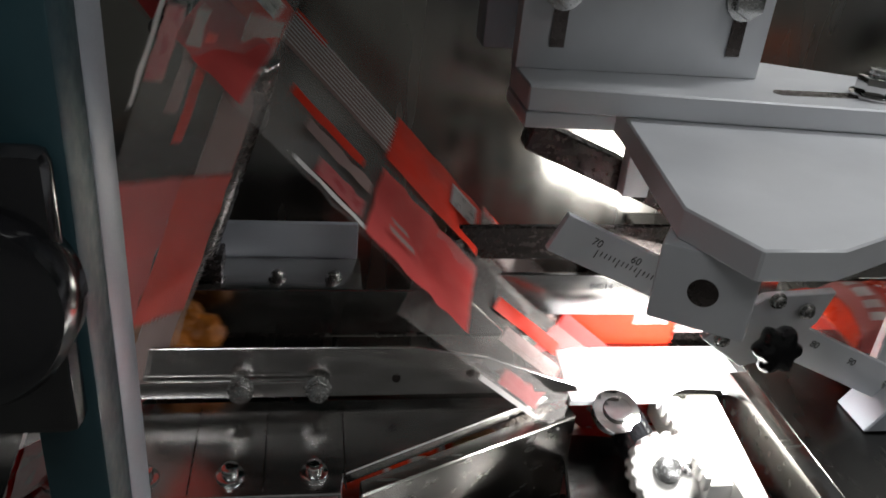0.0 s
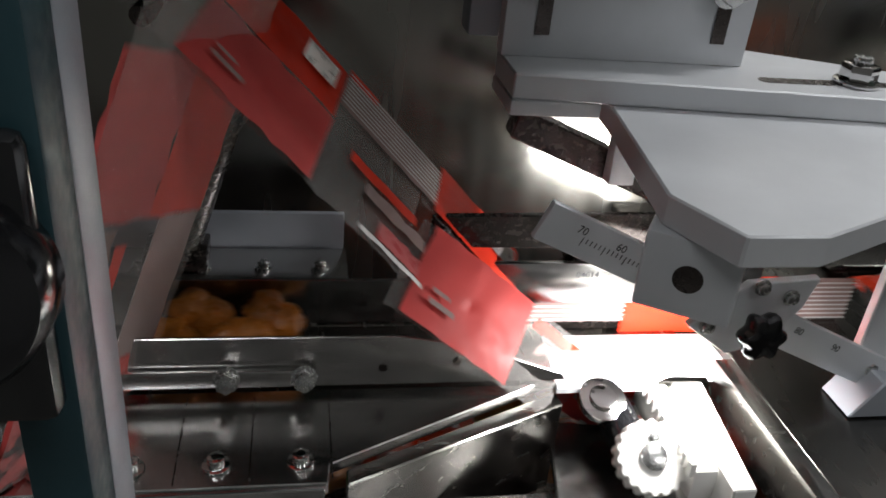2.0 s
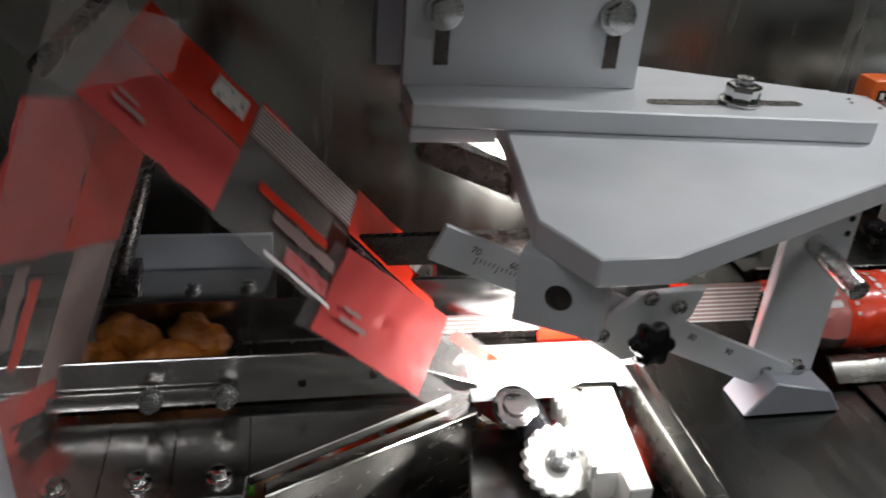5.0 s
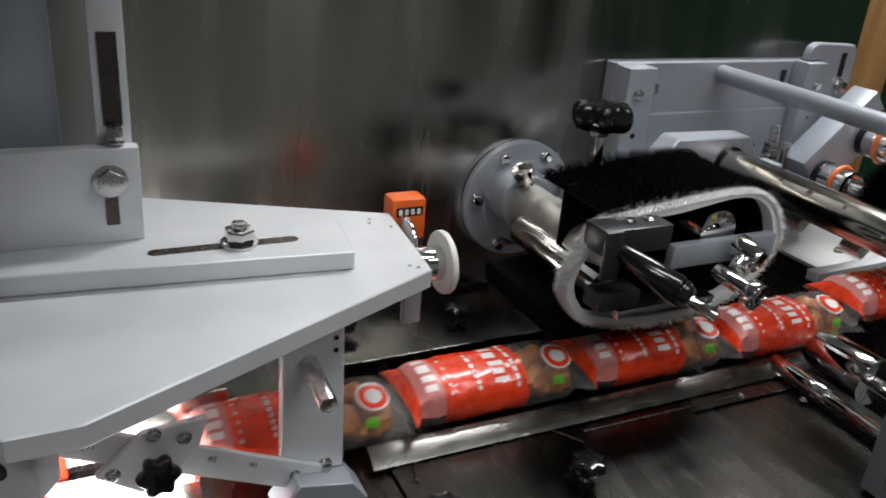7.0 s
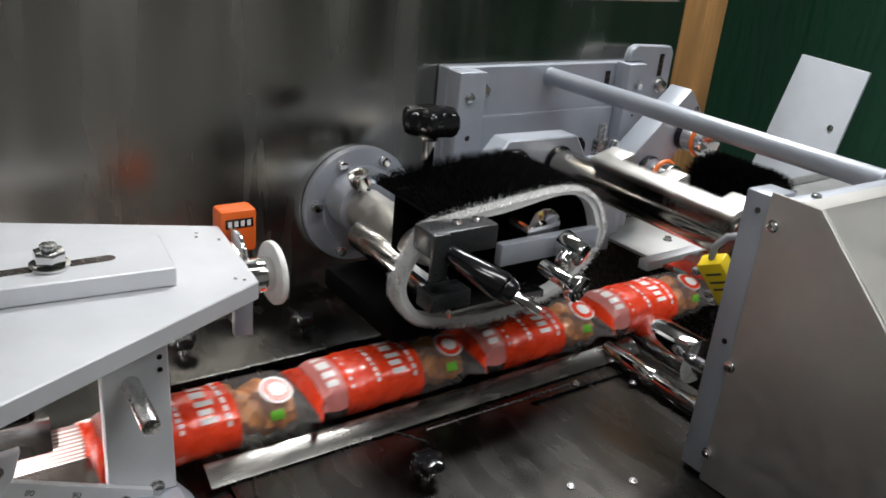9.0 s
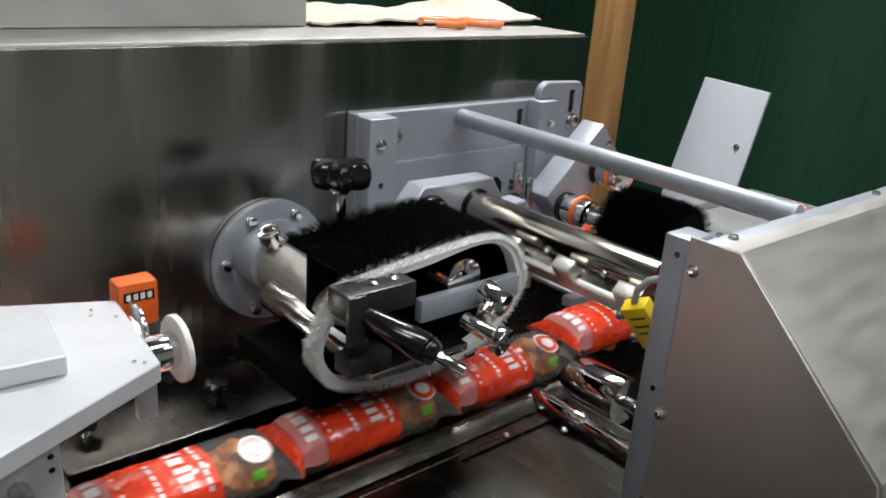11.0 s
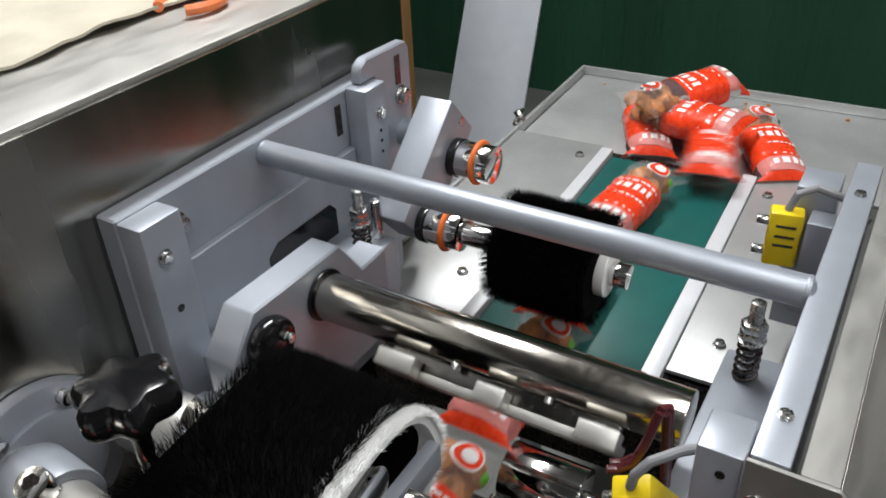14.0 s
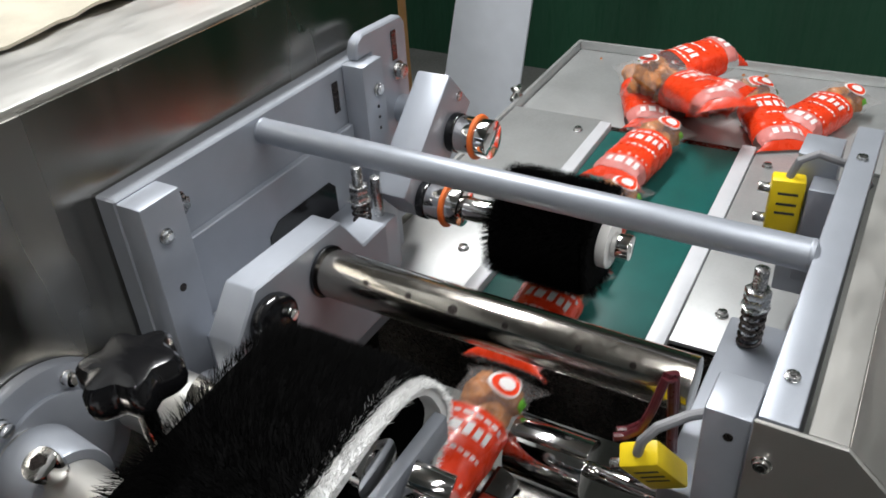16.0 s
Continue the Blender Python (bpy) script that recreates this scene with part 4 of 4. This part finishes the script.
for u, v in ((0.490, 0.155), (0.09, 0.17), (0.088, -0.177), (0.478, -0.157)):
    bm = bmesh.new()
    bolt_mesh(bm, (u, v, 0.9962), (0, 0, 1), 0.006, 0.005, 0.008)
    on(conv, "plate_bolt", skewed(bm), ZINC)
table = thing("collecting_table", "galvanised sheet table with a raised rim at the belt's end", "table", (2.0, 0.3, 0.95))
on(table, "top", skewed(box(bmesh.new(), 0.5455, 0.892, -0.9, 0.2965, 0.975, 0.982)), SHEET)
on(table, "far_rim", skewed(box(bmesh.new(), 0.886, 0.894, -0.9, 0.304, 0.9825, 1.0)), SHEET)
on(table, "side_rim", skewed(box(bmesh.new(), 0.0, 0.885, 0.297, 0.304, 0.975, 1.0)), SHEET)
for u, v in ((0.58, 0.27), (0.86, 0.27), (0.58, -0.85), (0.86, -0.85)):
    on(table, "leg", skewed(box(bmesh.new(), u - 0.02, u + 0.02, v - 0.02, v + 0.02, 0, 0.974)), ALU)
bm = cyl(cyl(bmesh.new(), (0.55, 0.305, 1.003), (0.60, 0.312, 1.010), 0.005), (0.575, 0.30, 1.0), (0.575, 0.315, 1.018), 0.007, seg=6)
on(table, "wing_nut", skewed(bm), ZINC)
for i in range(16):
    u, v = 0.87 - 0.03 * rnd.random(), rnd.uniform(-0.55, 0.27)
    c = thing("crumb", "small golden fried crumb on the table", "crumb", skew @ Vector((u, v, 0.9822)), "crumbs")
    bm = bmesh.new()
    bmesh.ops.create_icosphere(bm, subdivisions=1, radius=rnd.uniform(0.0025, 0.006))
    for v3 in bm.verts:
        v3.co.z = max(0.0, v3.co.z * 0.6 + 0.001)
        v3.co.x *= rnd.uniform(0.8, 1.6)
    part("piece", bm, DOUGH, c)

# ---------- sensors ----------


def sensor(m, label, cable):
    s = thing("photo_sensor", label, "sensor", group="photo sensors")
    s.matrix_basis = m
    part("case", box(bmesh.new(), -0.007, 0.007, -0.011, 0.011, -0.021, 0.021, 0.002), YELLOW, s)
    for z in (0.012, 0.004, -0.003):
        part("print_bar", box(bmesh.new(), -0.0074, -0.0071, -0.007, 0.006, z - 0.0018, z, 0), DARK_INK, s, "dark print bar")
    for z in (0.012, -0.012):
        part("mount_screw", cyl(bmesh.new(), (-0.002, 0.0105, z), (-0.002, 0.019, z), 0.0035, seg=12), ZINC, s)
    part("cable", pipe(bmesh.new(), cable, 0.0028, 10), CABLE, s, "grey cable")
    return s


sensor(pose(1.30, 0.189, 1.170, 0, 0, 10) @ Matrix.Scale(1.5, 4), "yellow photo sensor on a grey bracket", [(0, 0, 0.021), (0.0, -0.004, 0.034), (0.0, -0.015, 0.04), (0, -0.035, 0.034), (0, -0.05, 0.02)])
sensor(pose(0.912, 0.201, 1.160, -28, -25, 20) @ Matrix.Scale(1.35, 4), "tilted yellow photo sensor near the film", [(0, 0, 0.021), (0.003, -0.006, 0.030), (0.008, -0.016, 0.034), (0.014, -0.030, 0.030), (0.020, -0.040, 0.018)])
br = thing("sensor_bracket", "grey angled bracket behind the upper sensor", "bracket", (1.36, 0.19, 1.15))
on(br, "upright", box(bmesh.new(), 1.316, 1.365, 0.148, 0.187, 1.05, 1.222), ALU)
on(br, "foot", box(bmesh.new(), 1.284, 1.3155, 0.125, 0.168, 1.09, 1.20), ALU)

# ---------- behind the machine ----------
wpost = thing("timber_post", "bare pine post behind the machine", "post", (2.20, 1.30, 0.0))
part("timber", box(bmesh.new(), -0.042, 0.042, -0.04, 0.04, 0, 2.6, 0.003), WOOD, wpost)
board = thing("white_board", "white sheet metal board standing beyond the table", "board", (3.05, 1.43, 0.0))
bm = prism(bmesh.new(), [(0.30, 0.0), (-0.04, 0.0), (-0.205, 1.096), (0.062, 1.11)], -0.006, 0.006, "x", 0.001)
part("sheet", bm, LEAN_WHITE, board)
part("board_screw", bolt_mesh(bmesh.new(), (-0.0062, -0.12, 0.88), (-1, 0, 0), 0.008, 0.006, 0.012, False), ZINC, board)
cloth = thing("canvas_sheet", "crumpled cream canvas cloth lying on the cabinet top", "cloth", (1.13, 0.955, 1.3845))
bm = bmesh.new()
bmesh.ops.create_grid(bm, x_segments=40, y_segments=20, size=1)
for v in bm.verts:
    v.co.x, v.co.y = v.co.x * 0.24 + 0.03 * noise.noise(Vector((v.co.y * 2, 0, 1))), v.co.y * 0.14 + 0.02 * noise.noise(Vector((v.co.x * 3, 2, 0)))
    v.co.z = 0.006 + 0.012 * abs(noise.noise(Vector((v.co.x * 18, v.co.y * 18, 3)))) + 0.01 * noise.noise(Vector((v.co.x * 6, v.co.y * 7, 9))) + 0.035 * math.exp(-((v.co.x - 0.19) ** 2) / 0.002 - (v.co.y ** 2) / 0.01)
bmesh.ops.solidify(bm, geom=bm.faces[:], thickness=0.003)
part("fabric", bm, CLOTH, cloth)
pl = thing("wire_cutters", "steel cutters with copper-orange looped grips", "cutters", (1.165, 0.800, 1.392))
for sgn in (-1, 1):
    pts = [(sgn * (0.042 + 0.036 * math.cos(a)), 0.032 * math.sin(a), 0) for a in (0.6 + 5.0 * i / 20 for i in range(21))]
    part("grip", pipe(bmesh.new(), pts, 0.006, 10), COPPER, pl)
part("blade", prism(bmesh.new(), [(-0.012, 0.02), (0.012, 0.02), (0.006, 0.06), (-0.02, 0.075)], -0.004, 0.004, "z"), ZINC, pl)

# ---------- printed film, snacks and bags ----------
SPEED, PITCH = 0.35, 0.21
OUTX, SEC_W, SEC_H = 0.105, 0.038, 0.0285


def bag_point(u, a, off=0.0, wrinkle=1.0):
    """A point of the bag's skin: u along it, a round it from the front over the top."""
    e = max(0.0, (abs(u) - 0.083) / 0.022)
    w, h = SEC_W * (1 - 0.13 * math.sin(math.pi * min(1.0, e)) ** 2 + 0.34 * e * e) + off, SEC_H * (1 - 0.86 * e ** 1.6) + off
    c, s = math.cos(a), math.sin(a)
    wrinkle *= 1 + 1.5 * e
    r = 1 + 0.05 * wrinkle * noise.noise(Vector((u * 60, c * 2.2, s * 2.2))) + 0.035 * wrinkle * noise.noise(Vector((u * 150, c * 5, s * 5)))
    return Vector((u, -w * r * math.copysign(abs(c) ** 0.85, c), h * r * math.copysign(abs(s) ** 0.85, s)))


def bag_patch(u0, u1, a0, a1, off, nu=10, na=10):
    t = bmesh.new()
    g = [[t.verts.new(bag_point(u0 + (u1 - u0) * i / nu, a0 + (a1 - a0) * j / na, off)) for j in range(na + 1)] for i in range(nu + 1)]
    for i in range(nu):
        for j in range(na):
            t.faces.new((g[i][j], g[i + 1][j], g[i + 1][j + 1], g[i][j + 1]))
    return t


def lump(bm, at, r, seed):
    t = bmesh.new()
    bmesh.ops.create_icosphere(t, subdivisions=3, radius=1)
    for v in t.verts:
        n = 1 + 0.28 * noise.noise(v.co * 1.6 + Vector((seed, 0, 0))) + 0.12 * noise.noise(v.co * 4 + Vector((0, seed, 0)))
        v.co = Vector(at) + Vector((v.co.x * r[0], v.co.y * r[1], v.co.z * r[2])) * n
    merge(bm, t)


bag = thing("snack_bag", "red and clear film bag filled with golden fried snacks", "snack bag", group="snack bags")
part("film_sleeve", bag_patch(-OUTX, OUTX, 0, 2 * math.pi, 0.0, 42, 40), FILM, bag, "clear glossy film")
part("red_panel", bag_patch(-0.066, 0.028, -0.9, math.pi + 0.9, 0.0005, 28, 30), RED, bag, "red printed panel")
part("pale_label", bag_patch(-0.094, -0.0665, -0.1, 2.9, 0.0006, 8, 20), LABEL, bag, "pale pink label")
bm = bmesh.new()
for i in range(4):
    merge(bm, bag_patch(-0.086, -0.073, 0.75 + 0.34 * i, 0.97 + 0.34 * i, 0.0012, 3, 3))
tagged(part("label_print", bm, INK, bag, "white print on the label"), kind="stuff")
part("red_end", bag_patch(-0.104, -0.0945, -0.3, math.pi + 0.3, 0.0005, 4, 20), RED, bag)
bm = bmesh.new()
for i in range(5):
    a = 0.62 + 0.30 * i
    merge(bm, bag_patch(-0.009, 0.008 - 0.003 * (i % 2), a, a + 0.19, 0.0011, 4, 3))
tagged(part("white_mark", bm, INK, bag, "large white brand mark bars"), kind="stuff")
bm = bmesh.new()
for i in range(7):
    merge(bm, bag_patch(0.0155, 0.0195, 0.35 + i * 0.27, 0.55 + i * 0.27, 0.0011, 2, 2))
    merge(bm, bag_patch(-0.030, -0.026, 0.5 + i * 0.2, 0.64 + i * 0.2, 0.0011, 2, 2))
    if i < 5:
        merge(bm, bag_patch(-0.060, -0.057, 0.5 + i * 0.3, 0.62 + i * 0.3, 0.0011, 2, 2))
tagged(part("small_print", bm, INK, bag, "lines of small white print"), kind="stuff")
for name, rad, off, m in (("logo_rim", 0.0170, 0.0012, INK), ("logo_red", 0.0145, 0.0017, RED), ("logo_white", 0.0085, 0.0022, INK)):
    t = bmesh.new()
    pts = []
    for i in range(28):
        b = 2 * math.pi * i / 28
        pts.append(t.verts.new(bag_point(0.072 + rad * math.cos(b), 1.15 + rad / 0.036 * math.sin(b), off, 0.3)))
    t.faces.new(pts)
    part(name, t, m, bag)
part("green_tag", bag_patch(0.058, 0.072, 0.15, 0.48, 0.001, 3, 3), GREEN_INK, bag)
for i, (u, y, z) in enumerate(((0.045, -0.014, 0.002), (0.062, 0.012, 0.004), (0.078, -0.014, -0.002), (0.085, 0.014, 0.0), (0.040, 0.014, -0.006), (0.066, -0.008, -0.010))):
    bm = bmesh.new()
    lump(bm, (u, y, z), (0.0165, 0.018, 0.017), i * 3.1)
    part("snack_piece", bm, DOUGH, bag, "golden fried dough piece" if i == 0 else "")

snack = thing("fried_snack", "row of golden brown fried dough balls in the trough", "snack", group="snacks in the trough")
for i, (u, y, z) in enumerate(((-0.038, -0.008, 0.0), (-0.012, 0.010, 0.003), (0.018, -0.006, -0.001), (0.042, 0.008, 0.002), (-0.024, 0.014, 0.010), (0.030, 0.012, 0.008), (0.0, -0.012, -0.006))):
    bm = bmesh.new()
    lump(bm, (u, y, z), (0.018, 0.016, 0.016), 20 + i * 2.3)
    part("dough_ball", bm, DOUGH, snack)
part("pusher", box(bmesh.new(), -0.070, -0.060, -0.012, 0.012, -0.022, 0.008, 0.002), WHITE, snack, "white plastic pusher")

# film web: it rises on the far side of the post, turns, falls, and is folded in two flaps round the former
TOP = Vector((-0.115, 0.417, 1.207))
DOWN = Vector((0.687, 0.0, -0.727)).normalized()
ACROSS = Vector((0.0235, 0.10, 0.0224)).normalized()
UP = Vector((0.068, 0.03, 0.19)).normalized()
UACROSS = Vector((0.055, 0.09, 0.0))
UACROSS = (UACROSS - UACROSS.dot(UP) * UP).normalized()
TURN, BEND = -0.075, 0.17
RTOP = Vector((-0.120, 0.391, 1.252))
FRONT_RUN = Vector((0.777, 0.0, -0.63)).normalized()
V_FRONT, V_FOLD, V_BACK = -0.066, 0.004, 0.060


def axes(x, y, at):
    y = (y - y.dot(x) * x).normalized()
    z = x.cross(y)
    return Matrix(((x.x, y.x, z.x, at.x), (x.y, y.y, z.y, at.y), (x.z, y.z, z.z, at.z), (0, 0, 0, 1)))


def common_pose(s):
    if s < TURN - 0.012:
        return axes(UP, UACROSS, RTOP + UP * (s - TURN))
    if s < TURN + 0.012:
        mid = (UP + DOWN).normalized()
        return axes(mid, ACROSS + UACROSS, (TOP + DOWN * TURN + RTOP) / 2 + Vector((0, 0, 0.006)))
    return None


def back_pose(s):
    """The flap behind the bars, s metres along the web: it falls on, then runs upright along the former's wall."""
    m = common_pose(s)
    if m is not None:
        return m
    if s < 0.30:
        return axes(DOWN, ACROSS, TOP + DOWN * s + ACROSS * 0.016 * max(0.0, s / 0.24))
    x = 0.095 + (s - 0.30)
    f = min(1.0, max(0.0, (x - 0.36) / 0.10))
    return axes(Vector((1, 0, 0)), Vector((0, 0, 1)), Vector((min(x, 0.55), 0.4555, 0.950 - 0.12 * f)))


def front_pose(s):
    """The flap in front of the bars: it turns upright and dives under the former's base."""
    m = common_pose(s)
    if m is not None:
        return m
    if s < BEND:
        return axes(DOWN, ACROSS, TOP + DOWN * s)
    s = min(s, 0.44)
    f = min(1.0, (s - BEND) / 0.16)
    at = TOP + DOWN * BEND + FRONT_RUN * (s - BEND) + Vector((0, -0.016 * f + 1.1 * max(0.0, min(0.045, s - 0.315)), 0))
    return axes(FRONT_RUN, ACROSS.lerp(Vector((0.63, 0.15, 0.777)), f), at)


def sheet(u0, u1, v0, v1, h, nu=6, nv=6, wave=0.0008, seed=0.0):
    t = bmesh.new()
    g = [[t.verts.new((u0 + (u1 - u0) * i / nu, v0 + (v1 - v0) * j / nv, h + wave * noise.noise(Vector((u0 * 20 + i * 0.9, j * 0.5, seed))))) for j in range(nv + 1)] for i in range(nu + 1)]
    for i in range(nu):
        for j in range(nv):
            t.faces.new((g[i][j], g[i + 1][j], g[i + 1][j + 1], g[i][j + 1]))
    return t


def laid(m, bm):
    bmesh.ops.transform(bm, matrix=m, verts=bm.verts)
    return bm


web = thing("film_web", "clear packaging film that runs down to the former", "film", (-0.1, 0.42, 1.2))
on(web, "falling_strip", laid(axes(DOWN, ACROSS, TOP), sheet(TURN, BEND, V_FRONT, V_BACK, -0.0035, 30, 12, 0.0022, 4)), WEB_FILM)
on(web, "back_flap", laid(back_pose(0.23), sheet(-0.058, 0.065, V_FOLD, V_BACK, -0.0035, 16, 8, 0.002, 6)), WEB_FILM)
on(web, "front_flap", laid(front_pose(0.24), sheet(-0.066, 0.10, V_FRONT, V_FOLD, -0.0035, 20, 8, 0.002, 8)), WEB_FILM)
on(web, "rising_strip", laid(axes(UP, UACROSS, RTOP), sheet(-0.33, 0.0, V_FRONT, V_BACK, -0.0035, 30, 12, 0.0024, 7)), WEB_FILM)
turn = thing("turning_bar", "polished round bar over which the film turns", "roller", (-0.150, 0.405, 1.240))
part("bar", cyl(bmesh.new(), ACROSS * -0.06, ACROSS * 0.10, 0.006), DARKSTEEL, turn)
part("stay", cyl(bmesh.new(), ACROSS * 0.095, ACROSS * 0.095 + Vector((0, 0.19, 0)), 0.008), DARKSTEEL, turn)
HALF = 0.0518


def back_piece(red):
    f = thing("printed_film", "red printed flap of packaging film" if red else "pale striped flap of packaging film", "printed film", group="printed film")
    if red:
        part("red_field", sheet(-HALF, HALF, V_FOLD, V_BACK, 0, 8, 6, 0.002, 1), WEB_RED, f)
        part("window", sheet(0.014, 0.043, 0.026, 0.050, 0.0022, 2, 2, 0), SILVER, f, "silver window in the print")
        part("window_edge", sheet(0.014, 0.043, 0.047, 0.0495, 0.0026, 2, 1, 0), INK, f, "white rim line")
        part("window_edge", sheet(0.041, 0.043, 0.026, 0.050, 0.0026, 1, 2, 0), INK, f)
    else:
        part("pale_field", sheet(-HALF, HALF, 0.016, V_BACK - 0.002, 0, 8, 6, 0.001, 3), WEB_PALE, f, "pale field with fine print lines")
        part("red_edge", sheet(-HALF, -HALF * 0.45, V_BACK - 0.010, V_BACK, 0.0008, 4, 1, 0.0), WEB_RED, f, "red edge mark")
        for i in range(9):
            v = 0.018 + 0.0044 * i
            part("print_line", sheet(-HALF, HALF, v, v + 0.0016, 0.0016, 6, 1, 0.0), INK, f)
    return f


def front_piece(red):
    f = thing("printed_film", "inner side of a red printed film flap, pinkish with painted sheen" if red else "clear film flap with scattered red print", "printed film", group="printed film")
    if red:
        # red field whose pink cast is the flap's sheen put into the colour
        part("red_sheen_field", sheet(-HALF, HALF, V_FRONT, V_FOLD - 0.0003, 0, 10, 8, 0.003, 5), WEB_RED_SHEEN, f)
        part("print_bar", sheet(-0.036, -0.012, -0.050, -0.046, 0.0032, 3, 1, 0), WEB_PALE, f, "pale print bar")
        part("print_bar", sheet(-0.036, -0.020, -0.041, -0.038, 0.0032, 3, 1, 0), WEB_PALE, f)
    else:
        part("red_streak", sheet(-0.030, 0.036, -0.018, -0.008, 0.0006, 6, 2, 0.002, 6), WEB_RED, f, "red streak of print")
        part("pale_streak", sheet(-0.012, 0.048, -0.034, -0.022, 0.0006, 6, 2, 0.002, 2), WEB_PALE, f, "pale streak of print")
        part("mark", sheet(0.006, 0.046, -0.060, -0.044, 0.0006, 6, 2, 0.002, 9), PINK_BLOT, f, "blotched mark")
        part("white_edge", sheet(-0.010, HALF, V_FRONT, V_FRONT + 0.004, 0.0006, 6, 1, 0.001, 4), INK, f, "white folded edge")
    return f


def rest_place(k):
    """Where a bag ends on the table: some in the heap at the belt's end, others further along it."""
    r = random.Random(k * 17 + 3)
    heap = [(1.85, 0.51, 1.008, 25), (1.90, 0.40, 1.008, -50), (1.82, 0.43, 1.045, 75), (1.85, 0.30, 1.008, 30), (1.87, 0.45, 1.070, 150), (1.90, 0.22, 1.008, -20), (1.83, 0.36, 1.050, 100)]
    if k in REST:
        x, y, z, a = heap[REST.index(k) % len(heap)]
        return pose(x, y, z, r.uniform(-14, 14), r.uniform(-10, 10), a)
    return pose(r.uniform(1.95, 2.10), r.uniform(-0.45, 0.0) - 0.02 * (k % 5), 1.006 + 0.03 * (k % 3), r.uniform(-12, 12), r.uniform(-8, 8), r.uniform(0, 180))


REST = [2, 0, -1, -3, -5, -8, -9]
BAGS = [bag] + [copy_thing(bag, Matrix()) for _ in range(35)]
SNACKS = [snack] + [copy_thing(snack, Matrix()) for _ in range(12)]
FILMS = []
for make, place in ((back_piece, back_pose), (front_piece, front_pose)):
    for red in (True, False):
        first = make(red)
        FILMS.append((place, red, [first] + [copy_thing(first, Matrix()) for _ in range(32)]))


def motions():
    # cutter and its partner: one turn for each bag
    n = 16 * 10
    # the jaw slows at the film and hurries over the top
    turn = (0, 58, 112, 158, 210, 282)
    walk(cutter, [(i / 10, pose(0.990, 0.37, 1.174, 0, 164 - 360 * (i // 6) - turn[i % 6], 0)) for i in range(n + 1)])
    walk(lower, [(16 * i / n, pose(0.985, 0.37, 0.885, 0, 180 + 600 * (16 * i / n - 15.0), 0)) for i in range(n + 1)])
    walk(pulley, [(16 * i / n, Matrix.Translation(Vector((0.165, 0.315, 0.943)) - drive.location) @ pose(0, 0, 0, 38, 0, 0) @ pose(0, 0, 0, 0, 0, -500 * 16 * i / n)) for i in range(n + 1)])
    for k, b in zip(range(18, -18, -1), BAGS):
        start = 0.567 - 7 * SPEED + PITCH * k
        rest = rest_place(k)

        def at(t):
            x = start + SPEED * t
            if x < 0.27:
                return pose(max(x, -0.28), 0.43, 0.850)
            if x < 0.37:
                f = (x - 0.27) / 0.10
                f = f * f * (3 - 2 * f)
                return pose(x, 0.43 - 0.02 * f, 0.850 + 0.156 * f)
            if x < 1.12:
                return pose(x, 0.41, 1.006)
            if x < 1.74:
                f = (x - 1.12) / 0.62
                return pose(x, 0.41 + 0.035 * f, 1.020 + 0.004 * f, 0, 0, 8 * math.sin(k * 2.1) * f)
            f = min(1.0, (x - 1.74) / 0.20)
            a = pose(1.74, 0.445, 1.024, 0, 0, 8 * math.sin(k * 2.1))
            q = a.to_quaternion().slerp(rest.to_quaternion(), f)
            return Matrix.LocRotScale(a.translation.lerp(rest.translation, f) + Vector((0, 0, 0.03 * math.sin(math.pi * f))), q, None)
        walk(b, [(i * 0.2, at(i * 0.2)) for i in range(81)])
    for j, s in enumerate(SNACKS):
        start = -0.10 - 1.5 * SPEED + PITCH * (2 - j)

        def lies(t):
            x = start + SPEED * t
            if x < 1.74:
                dip, rise = (min(1, max(0, (x - a) / w)) for a, w in ((0.03, 0.08), (0.30, 0.08)))
                return pose(x, 0.428 - 0.018 * rise, 0.979 - 0.12 * dip + 0.147 * rise)
            return pose(1.74 + 0.33 * min(1, (x - 1.74) / 0.3), 0.43 - 1.02 * min(1, (x - 1.74) / 0.3), 1.008)
        walk(s, [(i * 0.2, lies(i * 0.2)) for i in range(81)])
    for place, red, row in FILMS:
        for j, f in enumerate(row):
            start = 0.166 + (0.0 if red else 0.105) + PITCH * (2 - j)
            walk(f, [(i * 0.1, place(max(start + SPEED * i * 0.1, -0.42))) for i in range(161)])


motions()
